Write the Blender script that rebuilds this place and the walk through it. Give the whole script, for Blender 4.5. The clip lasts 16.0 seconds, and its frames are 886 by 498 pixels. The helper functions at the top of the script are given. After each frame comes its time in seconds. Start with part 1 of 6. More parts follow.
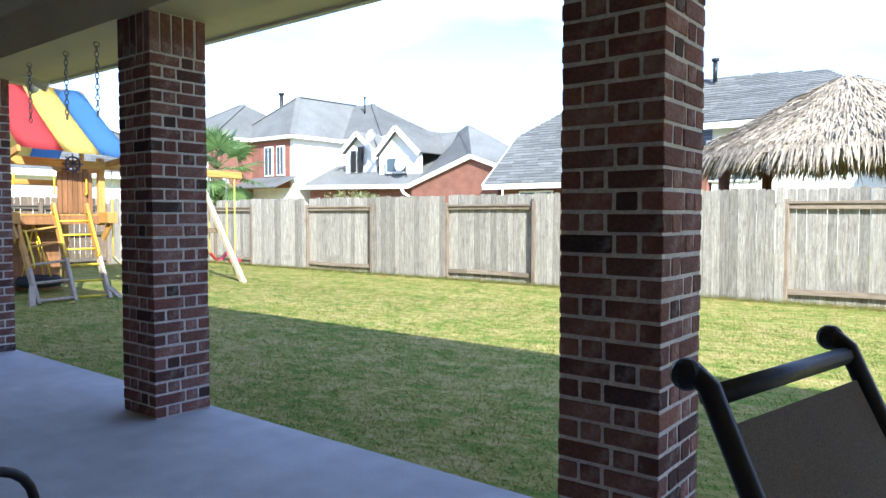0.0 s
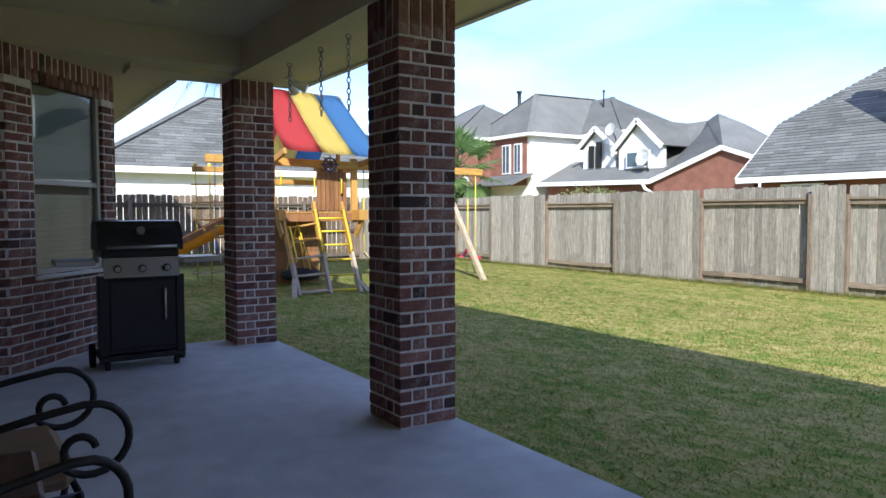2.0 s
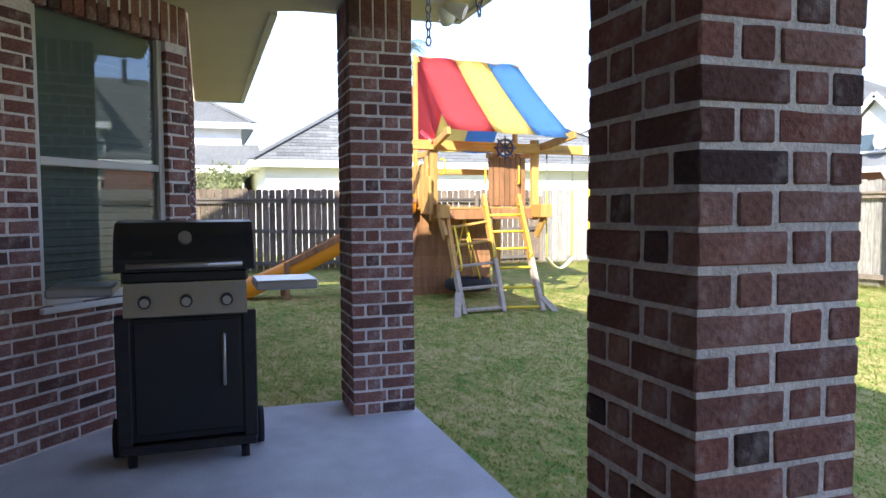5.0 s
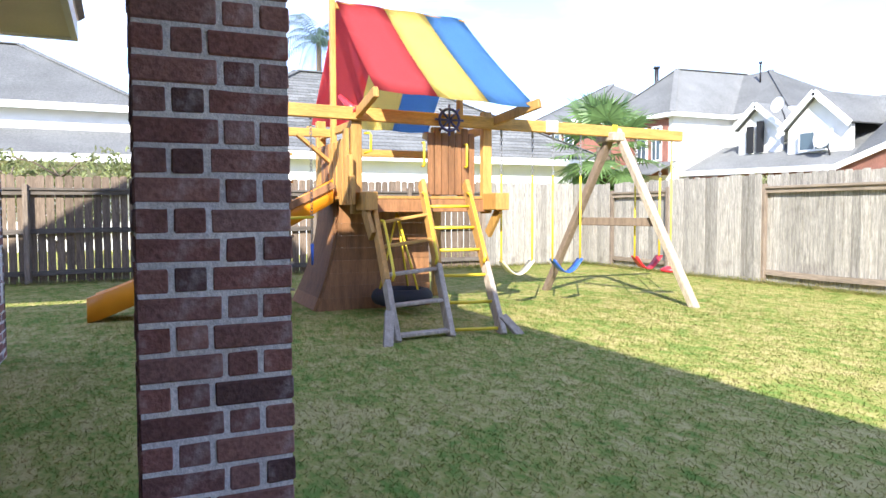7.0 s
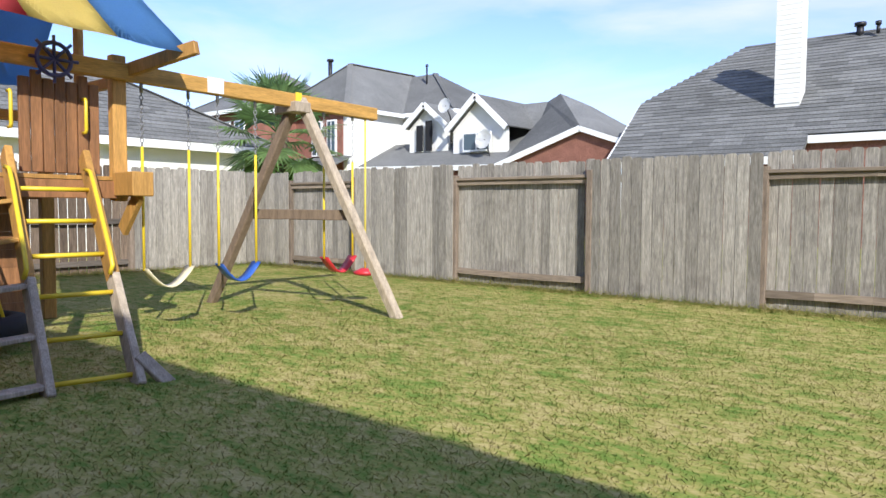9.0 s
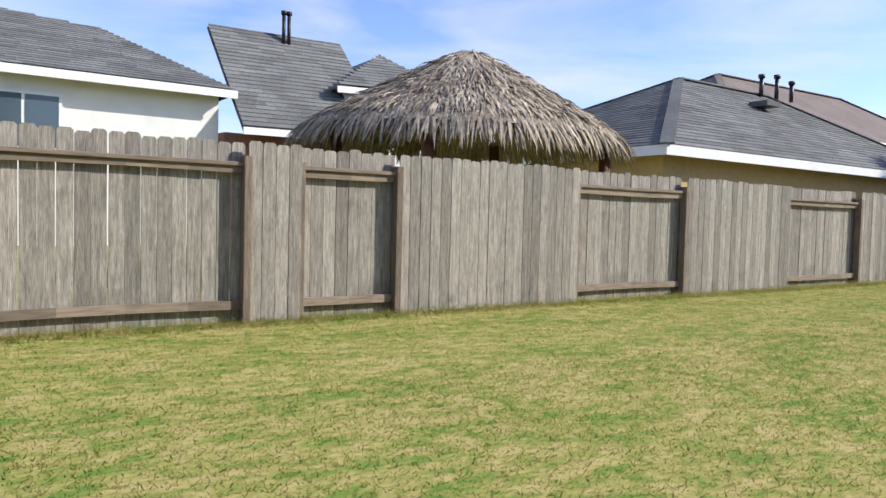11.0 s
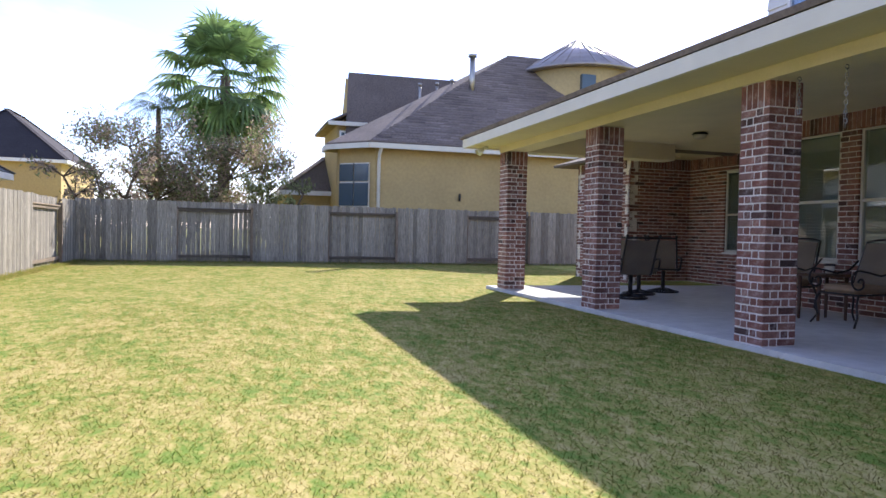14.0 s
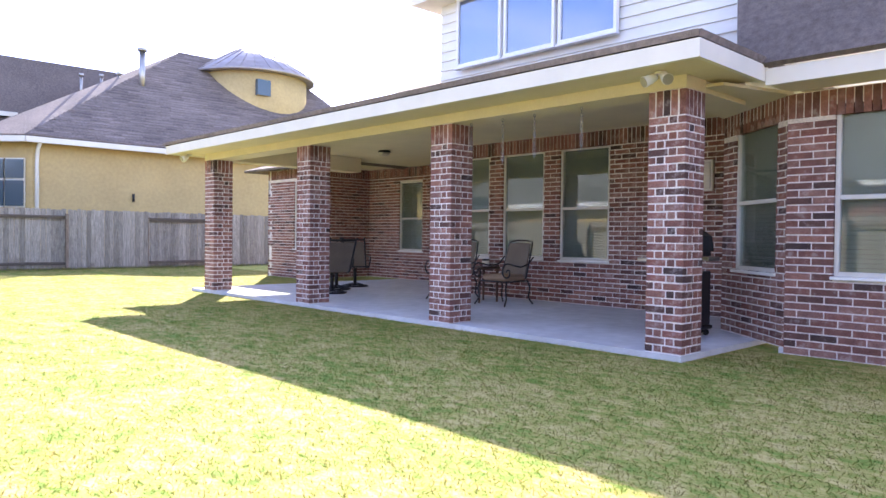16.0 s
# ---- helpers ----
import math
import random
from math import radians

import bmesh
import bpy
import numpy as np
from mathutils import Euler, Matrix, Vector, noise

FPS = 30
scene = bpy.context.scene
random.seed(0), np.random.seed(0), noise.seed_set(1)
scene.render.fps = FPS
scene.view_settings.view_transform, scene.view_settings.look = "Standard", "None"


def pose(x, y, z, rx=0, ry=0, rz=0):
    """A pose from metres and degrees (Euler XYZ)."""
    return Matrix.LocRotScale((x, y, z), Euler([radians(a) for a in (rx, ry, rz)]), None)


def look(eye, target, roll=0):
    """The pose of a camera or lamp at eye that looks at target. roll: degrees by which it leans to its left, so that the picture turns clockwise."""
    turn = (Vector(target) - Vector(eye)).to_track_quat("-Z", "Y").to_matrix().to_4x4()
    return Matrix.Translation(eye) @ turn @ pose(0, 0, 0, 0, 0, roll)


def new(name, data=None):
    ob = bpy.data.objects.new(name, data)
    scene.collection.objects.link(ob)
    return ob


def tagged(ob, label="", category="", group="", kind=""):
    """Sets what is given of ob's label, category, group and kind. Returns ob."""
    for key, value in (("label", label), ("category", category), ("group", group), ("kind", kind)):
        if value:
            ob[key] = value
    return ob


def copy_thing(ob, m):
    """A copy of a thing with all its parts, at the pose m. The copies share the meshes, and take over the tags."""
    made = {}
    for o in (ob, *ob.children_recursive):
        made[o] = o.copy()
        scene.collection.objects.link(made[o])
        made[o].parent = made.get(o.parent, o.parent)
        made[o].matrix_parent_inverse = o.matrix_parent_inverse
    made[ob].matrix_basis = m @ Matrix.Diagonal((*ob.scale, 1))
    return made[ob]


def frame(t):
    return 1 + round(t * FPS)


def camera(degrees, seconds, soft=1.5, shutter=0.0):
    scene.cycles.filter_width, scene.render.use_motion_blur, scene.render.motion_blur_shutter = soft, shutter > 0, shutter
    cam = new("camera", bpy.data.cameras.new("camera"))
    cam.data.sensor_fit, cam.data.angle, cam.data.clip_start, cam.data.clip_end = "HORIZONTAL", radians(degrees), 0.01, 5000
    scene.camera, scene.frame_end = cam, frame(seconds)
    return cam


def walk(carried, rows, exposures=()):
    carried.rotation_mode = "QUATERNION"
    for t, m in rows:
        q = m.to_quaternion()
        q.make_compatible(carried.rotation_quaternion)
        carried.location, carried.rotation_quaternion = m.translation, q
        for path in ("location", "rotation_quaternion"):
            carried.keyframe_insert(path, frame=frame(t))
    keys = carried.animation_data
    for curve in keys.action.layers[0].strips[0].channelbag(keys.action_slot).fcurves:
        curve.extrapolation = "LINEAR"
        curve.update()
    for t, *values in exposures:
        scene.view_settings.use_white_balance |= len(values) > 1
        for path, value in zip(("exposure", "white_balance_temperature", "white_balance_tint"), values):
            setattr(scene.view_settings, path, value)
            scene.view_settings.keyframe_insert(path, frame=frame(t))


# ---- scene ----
cam = camera(64.0, 16.0)
PATH = [
    (0, (0.561, -0.68, 1.28), (-0.677, 0.887, 1.187), 0.1),
    (0.5, (0.6, -0.707, 1.278), (-0.867, 0.65, 1.187), 0.1),
    (1, (0.544, -0.649, 1.266), (-1.091, 0.499, 1.171), -0.0),
    (1.5, (0.317, -0.514, 1.283), (-1.358, 0.574, 1.183), -0.1),
    (2, (-0.001, -0.367, 1.265), (-1.677, 0.72, 1.165), -0.1),
    (2.5, (-0.338, -0.172, 1.275), (-2.019, 0.906, 1.166), -0.0),
    (3, (-0.721, 0.053, 1.266), (-2.455, 1.044, 1.153), 0.0),
    (3.5, (-1.068, 0.286, 1.246), (-2.868, 1.151, 1.139), -0.2),
    (4, (-1.477, 0.52, 1.276), (-3.345, 1.225, 1.166), -0.4),
    (4.2, (-1.657, 0.585, 1.277), (-3.55, 1.221, 1.167), -0.4),
    (6.3, (-4.073, 1.263, 1.148), (-5.944, 1.962, 1.048), -0.3),
    (6.5, (-4.304, 1.367, 1.13), (-6.154, 2.121, 1.029), -0.2),
    (7, (-4.807, 1.615, 1.126), (-6.626, 2.441, 1.02), -0.2),
    (7.5, (-5.31, 1.852, 1.127), (-7.101, 2.737, 1.018), -0.0),
    (8, (-5.781, 2.164, 1.112), (-7.489, 3.198, 1.0), 0.2),
    (8.5, (-6.226, 2.43, 1.113), (-7.798, 3.66, 0.998), 0.5),
    (9, (-6.472, 2.763, 1.06), (-7.745, 4.301, 0.945), 0.4),
    (9.2, (-6.611, 2.903, 1.054), (-7.777, 4.524, 0.937), 0.4),
    (11.3, (-9.134, 4.631, 1.021), (-7.716, 6.039, 0.94), 1.4),
    (11.5, (-9.202, 4.776, 1.014), (-7.625, 6.004, 0.939), 1.3),
    (12, (-9.252, 5.188, 1.007), (-7.447, 6.049, 0.935), 1.3),
    (12.5, (-9.304, 5.642, 0.974), (-7.376, 6.169, 0.906), 1.4),
    (13, (-9.302, 6.142, 0.973), (-7.314, 6.356, 0.913), 1.4),
    (13.5, (-9.33, 6.515, 1.006), (-7.337, 6.364, 0.951), 1.4),
    (14, (-9.517, 6.889, 1.023), (-7.602, 6.314, 0.976), 1.3),
    (14.5, (-9.809, 7.221, 1.045), (-8.008, 6.351, 1.002), 1.2),
    (15, (-10.03, 7.601, 1.026), (-8.396, 6.449, 0.991), 1.1),
    (15.5, (-10.166, 7.959, 1.095), (-8.634, 6.673, 1.054), 0.7),
    (16, (-10.4, 8.301, 1.107), (-8.952, 6.922, 1.071), 0.7),
]
EXPO = [(0, 2.0, 5950, 3), (0.8, 1.4, 5950, 4), (1.5, 1.25, 6100, 5), (2.5, 1.55, 6200, 7), (4, 2.2, 6300, 8), (6.5, 2.15, 6300, 9), (8, 1.6, 6250, 8),
        (9, 1.05, 6300, 9), (12, 0.98, 6550, 9), (13.5, 1.45, 6550, 9), (14.5, 1.85, 6700, 18), (16, 2.7, 6700, 18)]
walk(cam, [(t, look(eye, target, roll)) for t, eye, target, roll in PATH], EXPO)

# ---- daylight: low sun from behind the house, clear hazy sky ----
SUN = Vector((3.89, -2.65, 2.89)).normalized()
world = bpy.data.worlds.new("world")
scene.world = world
world.use_nodes = True
wn = world.node_tree
sky = wn.nodes.new("ShaderNodeTexSky")
sky.sky_type = "NISHITA"
sky.sun_disc = False
sky.sun_elevation = math.asin(SUN.z)
sky.sun_rotation = math.atan2(SUN.x, SUN.y)
sky.air_density, sky.dust_density, sky.ozone_density = 1.0, 0.3, 3.0
wn.nodes["Background"].inputs[1].default_value = 0.15
# thin drawn-out clouds over the blue
tint = wn.nodes.new("ShaderNodeMix")
tint.data_type, tint.blend_type = "RGBA", "MULTIPLY"
tint.inputs[0].default_value = 1
tint.inputs[7].default_value = (0.69, 0.67, 0.86, 1)
stretch = wn.nodes.new("ShaderNodeMapping")
stretch.inputs["Rotation"].default_value = (0, 0, 0.5)
stretch.inputs["Scale"].default_value = (1.0, 1.6, 5.5)
puff = wn.nodes.new("ShaderNodeTexNoise")
puff.inputs["Scale"].default_value, puff.inputs["Detail"].default_value, puff.inputs["Roughness"].default_value, puff.inputs["Distortion"].default_value = 1.7, 8, 0.55, 0.4
cover = wn.nodes.new("ShaderNodeMapRange")
cover.inputs[1].default_value, cover.inputs[2].default_value = 0.44, 0.72
cover.inputs[4].default_value = 0.7
cloudy = wn.nodes.new("ShaderNodeMix")
cloudy.data_type = "RGBA"
cloudy.inputs[7].default_value = (3.3, 3.35, 3.5, 1)
wn.links.new(wn.nodes.new("ShaderNodeTexCoord").outputs["Generated"], stretch.inputs[0])
wn.links.new(stretch.outputs[0], puff.inputs["Vector"])
wn.links.new(puff.outputs[0], cover.inputs[0])
wn.links.new(sky.outputs[0], tint.inputs[6])
wn.links.new(tint.outputs[2], cloudy.inputs[6])
wn.links.new(cover.outputs[0], cloudy.inputs[0])
wn.links.new(cloudy.outputs[2], wn.nodes["Background"].inputs[0])
sun = new("sun", bpy.data.lights.new("sun", "SUN"))
sun.data.energy, sun.data.angle, sun.data.color = 3.1, radians(0.5), (1.0, 0.96, 0.9)
sun.matrix_basis = look(SUN * 60, (0, 0, 0))


# ---- materials ----
def material(name, color, rough=0.8, metal=0.0, vary=(), bump=0.0, bump_scale=60.0, grain=None, spec=0.5, random_tint=0.0, ramp=None):
    """Principled material; vary: (scale, amount) noises on the colour; grain: stretched noise scale xyz; ramp: colours picked piece by piece."""
    m = bpy.data.materials.new(name)
    m.use_nodes = True
    t = m.node_tree
    b = t.nodes["Principled BSDF"]
    b.inputs["Roughness"].default_value, b.inputs["Metallic"].default_value = rough, metal
    b.inputs["Specular IOR Level"].default_value = spec
    N, L = t.nodes.new, t.links.new
    co = N("ShaderNodeTexCoord").outputs["Object"]
    src = N("ShaderNodeRGB")
    src.outputs[0].default_value = (*color, 1)
    out = src.outputs[0]
    if ramp or random_tint:
        info = N("ShaderNodeObjectInfo").outputs["Random"]
        isl = N("ShaderNodeNewGeometry").outputs["Random Per Island"]
        add = N("ShaderNodeMath")
        add.operation = "ADD"
        L(info, add.inputs[0]), L(isl, add.inputs[1])
        fr = N("ShaderNodeMath")
        fr.operation = "FRACT"
        L(add.outputs[0], fr.inputs[0])
        rnd = fr.outputs[0]
        if ramp:
            cr = N("ShaderNodeValToRGB")
            e = cr.color_ramp.elements
            while len(e) < len(ramp):
                e.new(0.5)
            for i, c in enumerate(ramp):
                e[i].position, e[i].color = i / (len(ramp) - 1), (*c, 1)
            L(rnd, cr.inputs[0])
            out = cr.outputs[0]
        if random_tint:
            mp = N("ShaderNodeMapRange")
            mp.inputs[3].default_value, mp.inputs[4].default_value = 1 - random_tint, 1 + random_tint
            L(rnd, mp.inputs[0])
            mx = N("ShaderNodeMix")
            mx.data_type, mx.blend_type = "RGBA", "MULTIPLY"
            mx.inputs[0].default_value = 1
            L(out, mx.inputs[6]), L(mp.outputs[0], mx.inputs[7])
            out = mx.outputs[2]
    for scale, amount in vary:
        ns = N("ShaderNodeTexNoise")
        ns.inputs["Scale"].default_value, ns.inputs["Detail"].default_value = scale, 5
        vec = co
        if grain:
            mpg = N("ShaderNodeMapping")
            mpg.inputs["Scale"].default_value = grain
            L(co, mpg.inputs[0])
            vec = mpg.outputs[0]
        L(vec, ns.inputs["Vector"])
        mp = N("ShaderNodeMapRange")
        mp.inputs[1].default_value, mp.inputs[2].default_value = 0.3, 0.7
        mp.inputs[3].default_value, mp.inputs[4].default_value = 1 - amount, 1 + amount
        L(ns.outputs[0], mp.inputs[0])
        mx = N("ShaderNodeMix")
        mx.data_type, mx.blend_type = "RGBA", "MULTIPLY"
        mx.inputs[0].default_value = 1
        L(out, mx.inputs[6]), L(mp.outputs[0], mx.inputs[7])
        out = mx.outputs[2]
    L(out, b.inputs["Base Color"])
    if bump:
        ns = N("ShaderNodeTexNoise")
        ns.inputs["Scale"].default_value, ns.inputs["Detail"].default_value = bump_scale, 6
        vec = co
        if grain:
            mpg = N("ShaderNodeMapping")
            mpg.inputs["Scale"].default_value = grain
            L(co, mpg.inputs[0])
            vec = mpg.outputs[0]
        L(vec, ns.inputs["Vector"])
        bp = N("ShaderNodeBump")
        bp.inputs["Strength"].default_value, bp.inputs["Distance"].default_value = bump, 0.01
        L(ns.outputs[0], bp.inputs["Height"])
        L(bp.outputs[0], b.inputs["Normal"])
    return m


def overlay(m, color, scale, low, high, amount=1.0):
    """Blotches of another colour over a material's base colour."""
    t = m.node_tree
    N, L = t.nodes.new, t.links.new
    b = t.nodes["Principled BSDF"]
    old = b.inputs["Base Color"].links[0].from_socket
    ns = N("ShaderNodeTexNoise")
    ns.inputs["Scale"].default_value, ns.inputs["Detail"].default_value, ns.inputs["Roughness"].default_value = scale, 6, 0.6
    L(N("ShaderNodeTexCoord").outputs["Object"], ns.inputs["Vector"])
    mp = N("ShaderNodeMapRange")
    mp.inputs[1].default_value, mp.inputs[2].default_value = low, high
    mp.inputs[4].default_value = amount
    L(ns.outputs[0], mp.inputs[0])
    mx = N("ShaderNodeMix")
    mx.data_type = "RGBA"
    L(mp.outputs[0], mx.inputs[0]), L(old, mx.inputs[6])
    mx.inputs[7].default_value = (*color, 1)
    L(mx.outputs[2], b.inputs["Base Color"])
    return m


BRICK_TONES = [(0.20, 0.09, 0.072), (0.28, 0.125, 0.1), (0.075, 0.05, 0.047), (0.19, 0.09, 0.075), (0.24, 0.115, 0.094), (0.31, 0.175, 0.148), (0.17, 0.084, 0.072), (0.32, 0.155, 0.122), (0.24, 0.135, 0.118)]
M_BRICK = material("brick", (0.2, 0.1, 0.08), 0.9, vary=((9, 0.25), (70, 0.25)), bump=0.6, bump_scale=90, ramp=BRICK_TONES, spec=0.25)
overlay(M_BRICK, (0.44, 0.40, 0.38), 9, 0.56, 0.68, 0.42)
M_MORTAR = material("mortar", (0.72, 0.665, 0.62), 0.95, vary=((6, 0.15), (80, 0.2)), bump=0.5, bump_scale=150, spec=0.2)
M_CONCRETE = material("concrete", (0.55, 0.55, 0.56), 0.85, vary=((0.7, 0.12), (5, 0.1), (90, 0.08)), bump=0.15, bump_scale=120, spec=0.3)
overlay(M_CONCRETE, (0.40, 0.39, 0.38), 1.3, 0.6, 0.75, 0.5)
M_CREAM = material("cream_paint", (0.68, 0.60, 0.42), 0.6, vary=((2, 0.05), (40, 0.03)), spec=0.3)
M_FASCIA = material("fascia_paint", (0.72, 0.68, 0.58), 0.55, vary=((2, 0.06),), spec=0.3)
M_WHITE = material("white_paint", (0.78, 0.78, 0.76), 0.5, vary=((3, 0.05),), spec=0.3)
M_VINYL = material("window_frame_vinyl", (0.62, 0.60, 0.55), 0.45, vary=((5, 0.05),))
M_SHINGLE = material("grey_shingle", (0.155, 0.155, 0.147), 0.95, vary=((0.6, 0.15), (14, 0.2), (120, 0.25)), bump=0.4, bump_scale=200, random_tint=0.22, spec=0.2)
M_SHINGLE_BROWN = material("brown_shingle", (0.185, 0.15, 0.13), 0.95, vary=((0.6, 0.15), (14, 0.2), (120, 0.25)), bump=0.4, bump_scale=200, random_tint=0.25, spec=0.2)
M_SHINGLE_DARK = material("dark_shingle", (0.055, 0.05, 0.055), 0.95, vary=((0.6, 0.15), (14, 0.2)), random_tint=0.2, spec=0.2)
M_FENCE = material("weathered_fence_wood", (0.275, 0.25, 0.208), 0.9, vary=((2.5, 0.3), (12, 0.3)), grain=(14, 14, 1.2), bump=0.5, bump_scale=9, random_tint=0.27, spec=0.2)
overlay(M_FENCE, (0.11, 0.09, 0.075), 2.2, 0.58, 0.75, 0.55)
M_RAIL = material("fence_rail_wood", (0.235, 0.185, 0.135), 0.9, vary=((3, 0.25),), grain=(1.5, 14, 14), bump=0.4, bump_scale=9, random_tint=0.2, spec=0.2)
# browner boards, with the house's shade on the west fence darkened into the colour
M_FENCE_BROWN_SHADED = material("shaded_brown_fence_wood", (0.16, 0.118, 0.084), 0.9, vary=((2.5, 0.3), (12, 0.3)), grain=(14, 14, 1.2), bump=0.5, bump_scale=9, random_tint=0.3, spec=0.2)
M_POST = material("fence_post_wood", (0.2, 0.155, 0.115), 0.9, vary=((3, 0.25), (12, 0.2)), grain=(14, 14, 1.2), bump=0.4, bump_scale=9, random_tint=0.2, spec=0.2)
M_RAIL_DARK = material("dark_fence_rail_wood", (0.12, 0.1, 0.08), 0.9, vary=((3, 0.25),), grain=(1.5, 14, 14), bump=0.4, bump_scale=9, random_tint=0.2, spec=0.2)
M_CEDAR = material("stained_cedar", (0.42, 0.225, 0.06), 0.6, vary=((2, 0.2), (14, 0.2)), grain=(9, 9, 1.0), bump=0.3, bump_scale=10, random_tint=0.16, spec=0.35)
M_CEDAR_BEAM = material("stained_cedar_beam", (0.44, 0.245, 0.062), 0.6, vary=((2, 0.25), (14, 0.2)), grain=(9, 1.0, 9), bump=0.3, bump_scale=10, random_tint=0.14, spec=0.35)
M_REDWOOD = material("dark_redwood", (0.235, 0.11, 0.045), 0.6, vary=((2, 0.25), (14, 0.2)), grain=(9, 9, 1.0), bump=0.3, bump_scale=10, random_tint=0.2, spec=0.35)
M_GREYWOOD = material("bleached_and_shaded_timber", (0.40, 0.325, 0.24), 0.85, vary=((2, 0.2), (14, 0.25)), grain=(9, 9, 1.0), bump=0.4, bump_scale=10, random_tint=0.1, spec=0.2)
M_YELLOW = material("yellow_plastic", (0.72, 0.52, 0.03), 0.4, vary=((4, 0.06),))
M_ROPE = material("yellow_rope", (0.65, 0.52, 0.08), 0.8, vary=((90, 0.2),))
M_ORANGE = material("orange_slide_plastic", (0.76, 0.27, 0.012), 0.35, vary=((3, 0.08),))
M_RED = material("red_plastic", (0.55, 0.03, 0.04), 0.4, vary=((4, 0.08),))
M_BLUE = material("blue_plastic", (0.03, 0.10, 0.40), 0.4, vary=((4, 0.08),))
M_NAVY = material("navy_plastic", (0.03, 0.03, 0.12), 0.4)
M_IVORY = material("ivory_plastic", (0.68, 0.6, 0.4), 0.45)
M_BLACK = material("black_enamel", (0.012, 0.012, 0.014), 0.35, vary=((8, 0.2),))
M_RUBBER = material("black_rubber", (0.018, 0.018, 0.02), 0.85, bump=0.3, bump_scale=80)
M_IRON = material("bronze_iron", (0.028, 0.026, 0.028), 0.45, metal=0.4, vary=((20, 0.2),), bump=0.1, bump_scale=60)
M_STEEL = material("brushed_steel", (0.42, 0.40, 0.37), 0.35, metal=0.9, vary=((3, 0.08),), grain=(1, 60, 60))
M_CHAIN = material("galvanised_chain", (0.25, 0.25, 0.25), 0.45, metal=0.8)
M_DARK = material("dark_void", (0.01, 0.01, 0.012), 0.9)


def cloth(name, color):
    m = material(name, color, 0.8, vary=((1.2, 0.08), (60, 0.06)), bump=0.2, bump_scale=300, spec=0.2)
    b = m.node_tree.nodes["Principled BSDF"]
    tr = m.node_tree.nodes.new("ShaderNodeBsdfTranslucent")
    tr.inputs[0].default_value = (*color, 1)
    mx = m.node_tree.nodes.new("ShaderNodeMixShader")
    mx.inputs[0].default_value = 0.45
    out = m.node_tree.nodes["Material Output"]
    m.node_tree.links.new(b.outputs[0], mx.inputs[1])
    m.node_tree.links.new(tr.outputs[0], mx.inputs[2])
    m.node_tree.links.new(mx.outputs[0], out.inputs[0])
    return m


M_CANVAS_RED = cloth("red_canvas", (0.72, 0.13, 0.14))
M_CANVAS_YELLOW = cloth("yellow_canvas", (0.86, 0.72, 0.26))
M_CANVAS_BLUE = cloth("blue_canvas", (0.15, 0.34, 0.62))
M_SLING = material("brown_sling_mesh", (0.19, 0.155, 0.122), 0.9, vary=((3, 0.1), (250, 0.25)), bump=0.3, bump_scale=500, spec=0.15)
M_CUSHION = material("tan_cushion", (0.30, 0.21, 0.14), 0.95, vary=((4, 0.12), (120, 0.12)), bump=0.3, bump_scale=200, spec=0.15)
M_STUCCO = material("ochre_stucco", (0.50, 0.37, 0.17), 0.95, vary=((0.6, 0.08), (8, 0.07)), bump=0.4, bump_scale=60, spec=0.2)
M_SIDING = material("white_siding", (0.74, 0.73, 0.68), 0.7, vary=((1.5, 0.05),), spec=0.25)
M_FARBRICK = material("far_red_brick", (0.24, 0.11, 0.08), 0.95, vary=((2, 0.15), (20, 0.25)), bump=0.4, bump_scale=30, spec=0.2)
M_TIN = material("standing_seam_metal", (0.36, 0.32, 0.31), 0.4, metal=0.6, vary=((2, 0.15),))
M_THATCH = material("dry_thatch", (0.36, 0.30, 0.225), 0.95, vary=((1.5, 0.3), (20, 0.3)), random_tint=0.4, spec=0.15)
M_PALM = material("palm_leaf", (0.16, 0.25, 0.085), 0.5, vary=((3, 0.3),), random_tint=0.35)
M_PALM_BLUE = material("feather_palm_leaf", (0.09, 0.14, 0.09), 0.6, vary=((3, 0.3),), random_tint=0.3)
M_BARK = material("palm_bark", (0.12, 0.09, 0.06), 0.95, vary=((10, 0.4),), bump=0.8, bump_scale=30)
M_LEAF = material("dry_leaf", (0.24, 0.26, 0.11), 0.7, random_tint=0.45, vary=((0.9, 0.35),))
M_LEAF_BROWN = material("brown_leaf", (0.36, 0.27, 0.19), 0.8, random_tint=0.45)
M_POT = material("white_glaze", (0.6, 0.58, 0.52), 0.4)


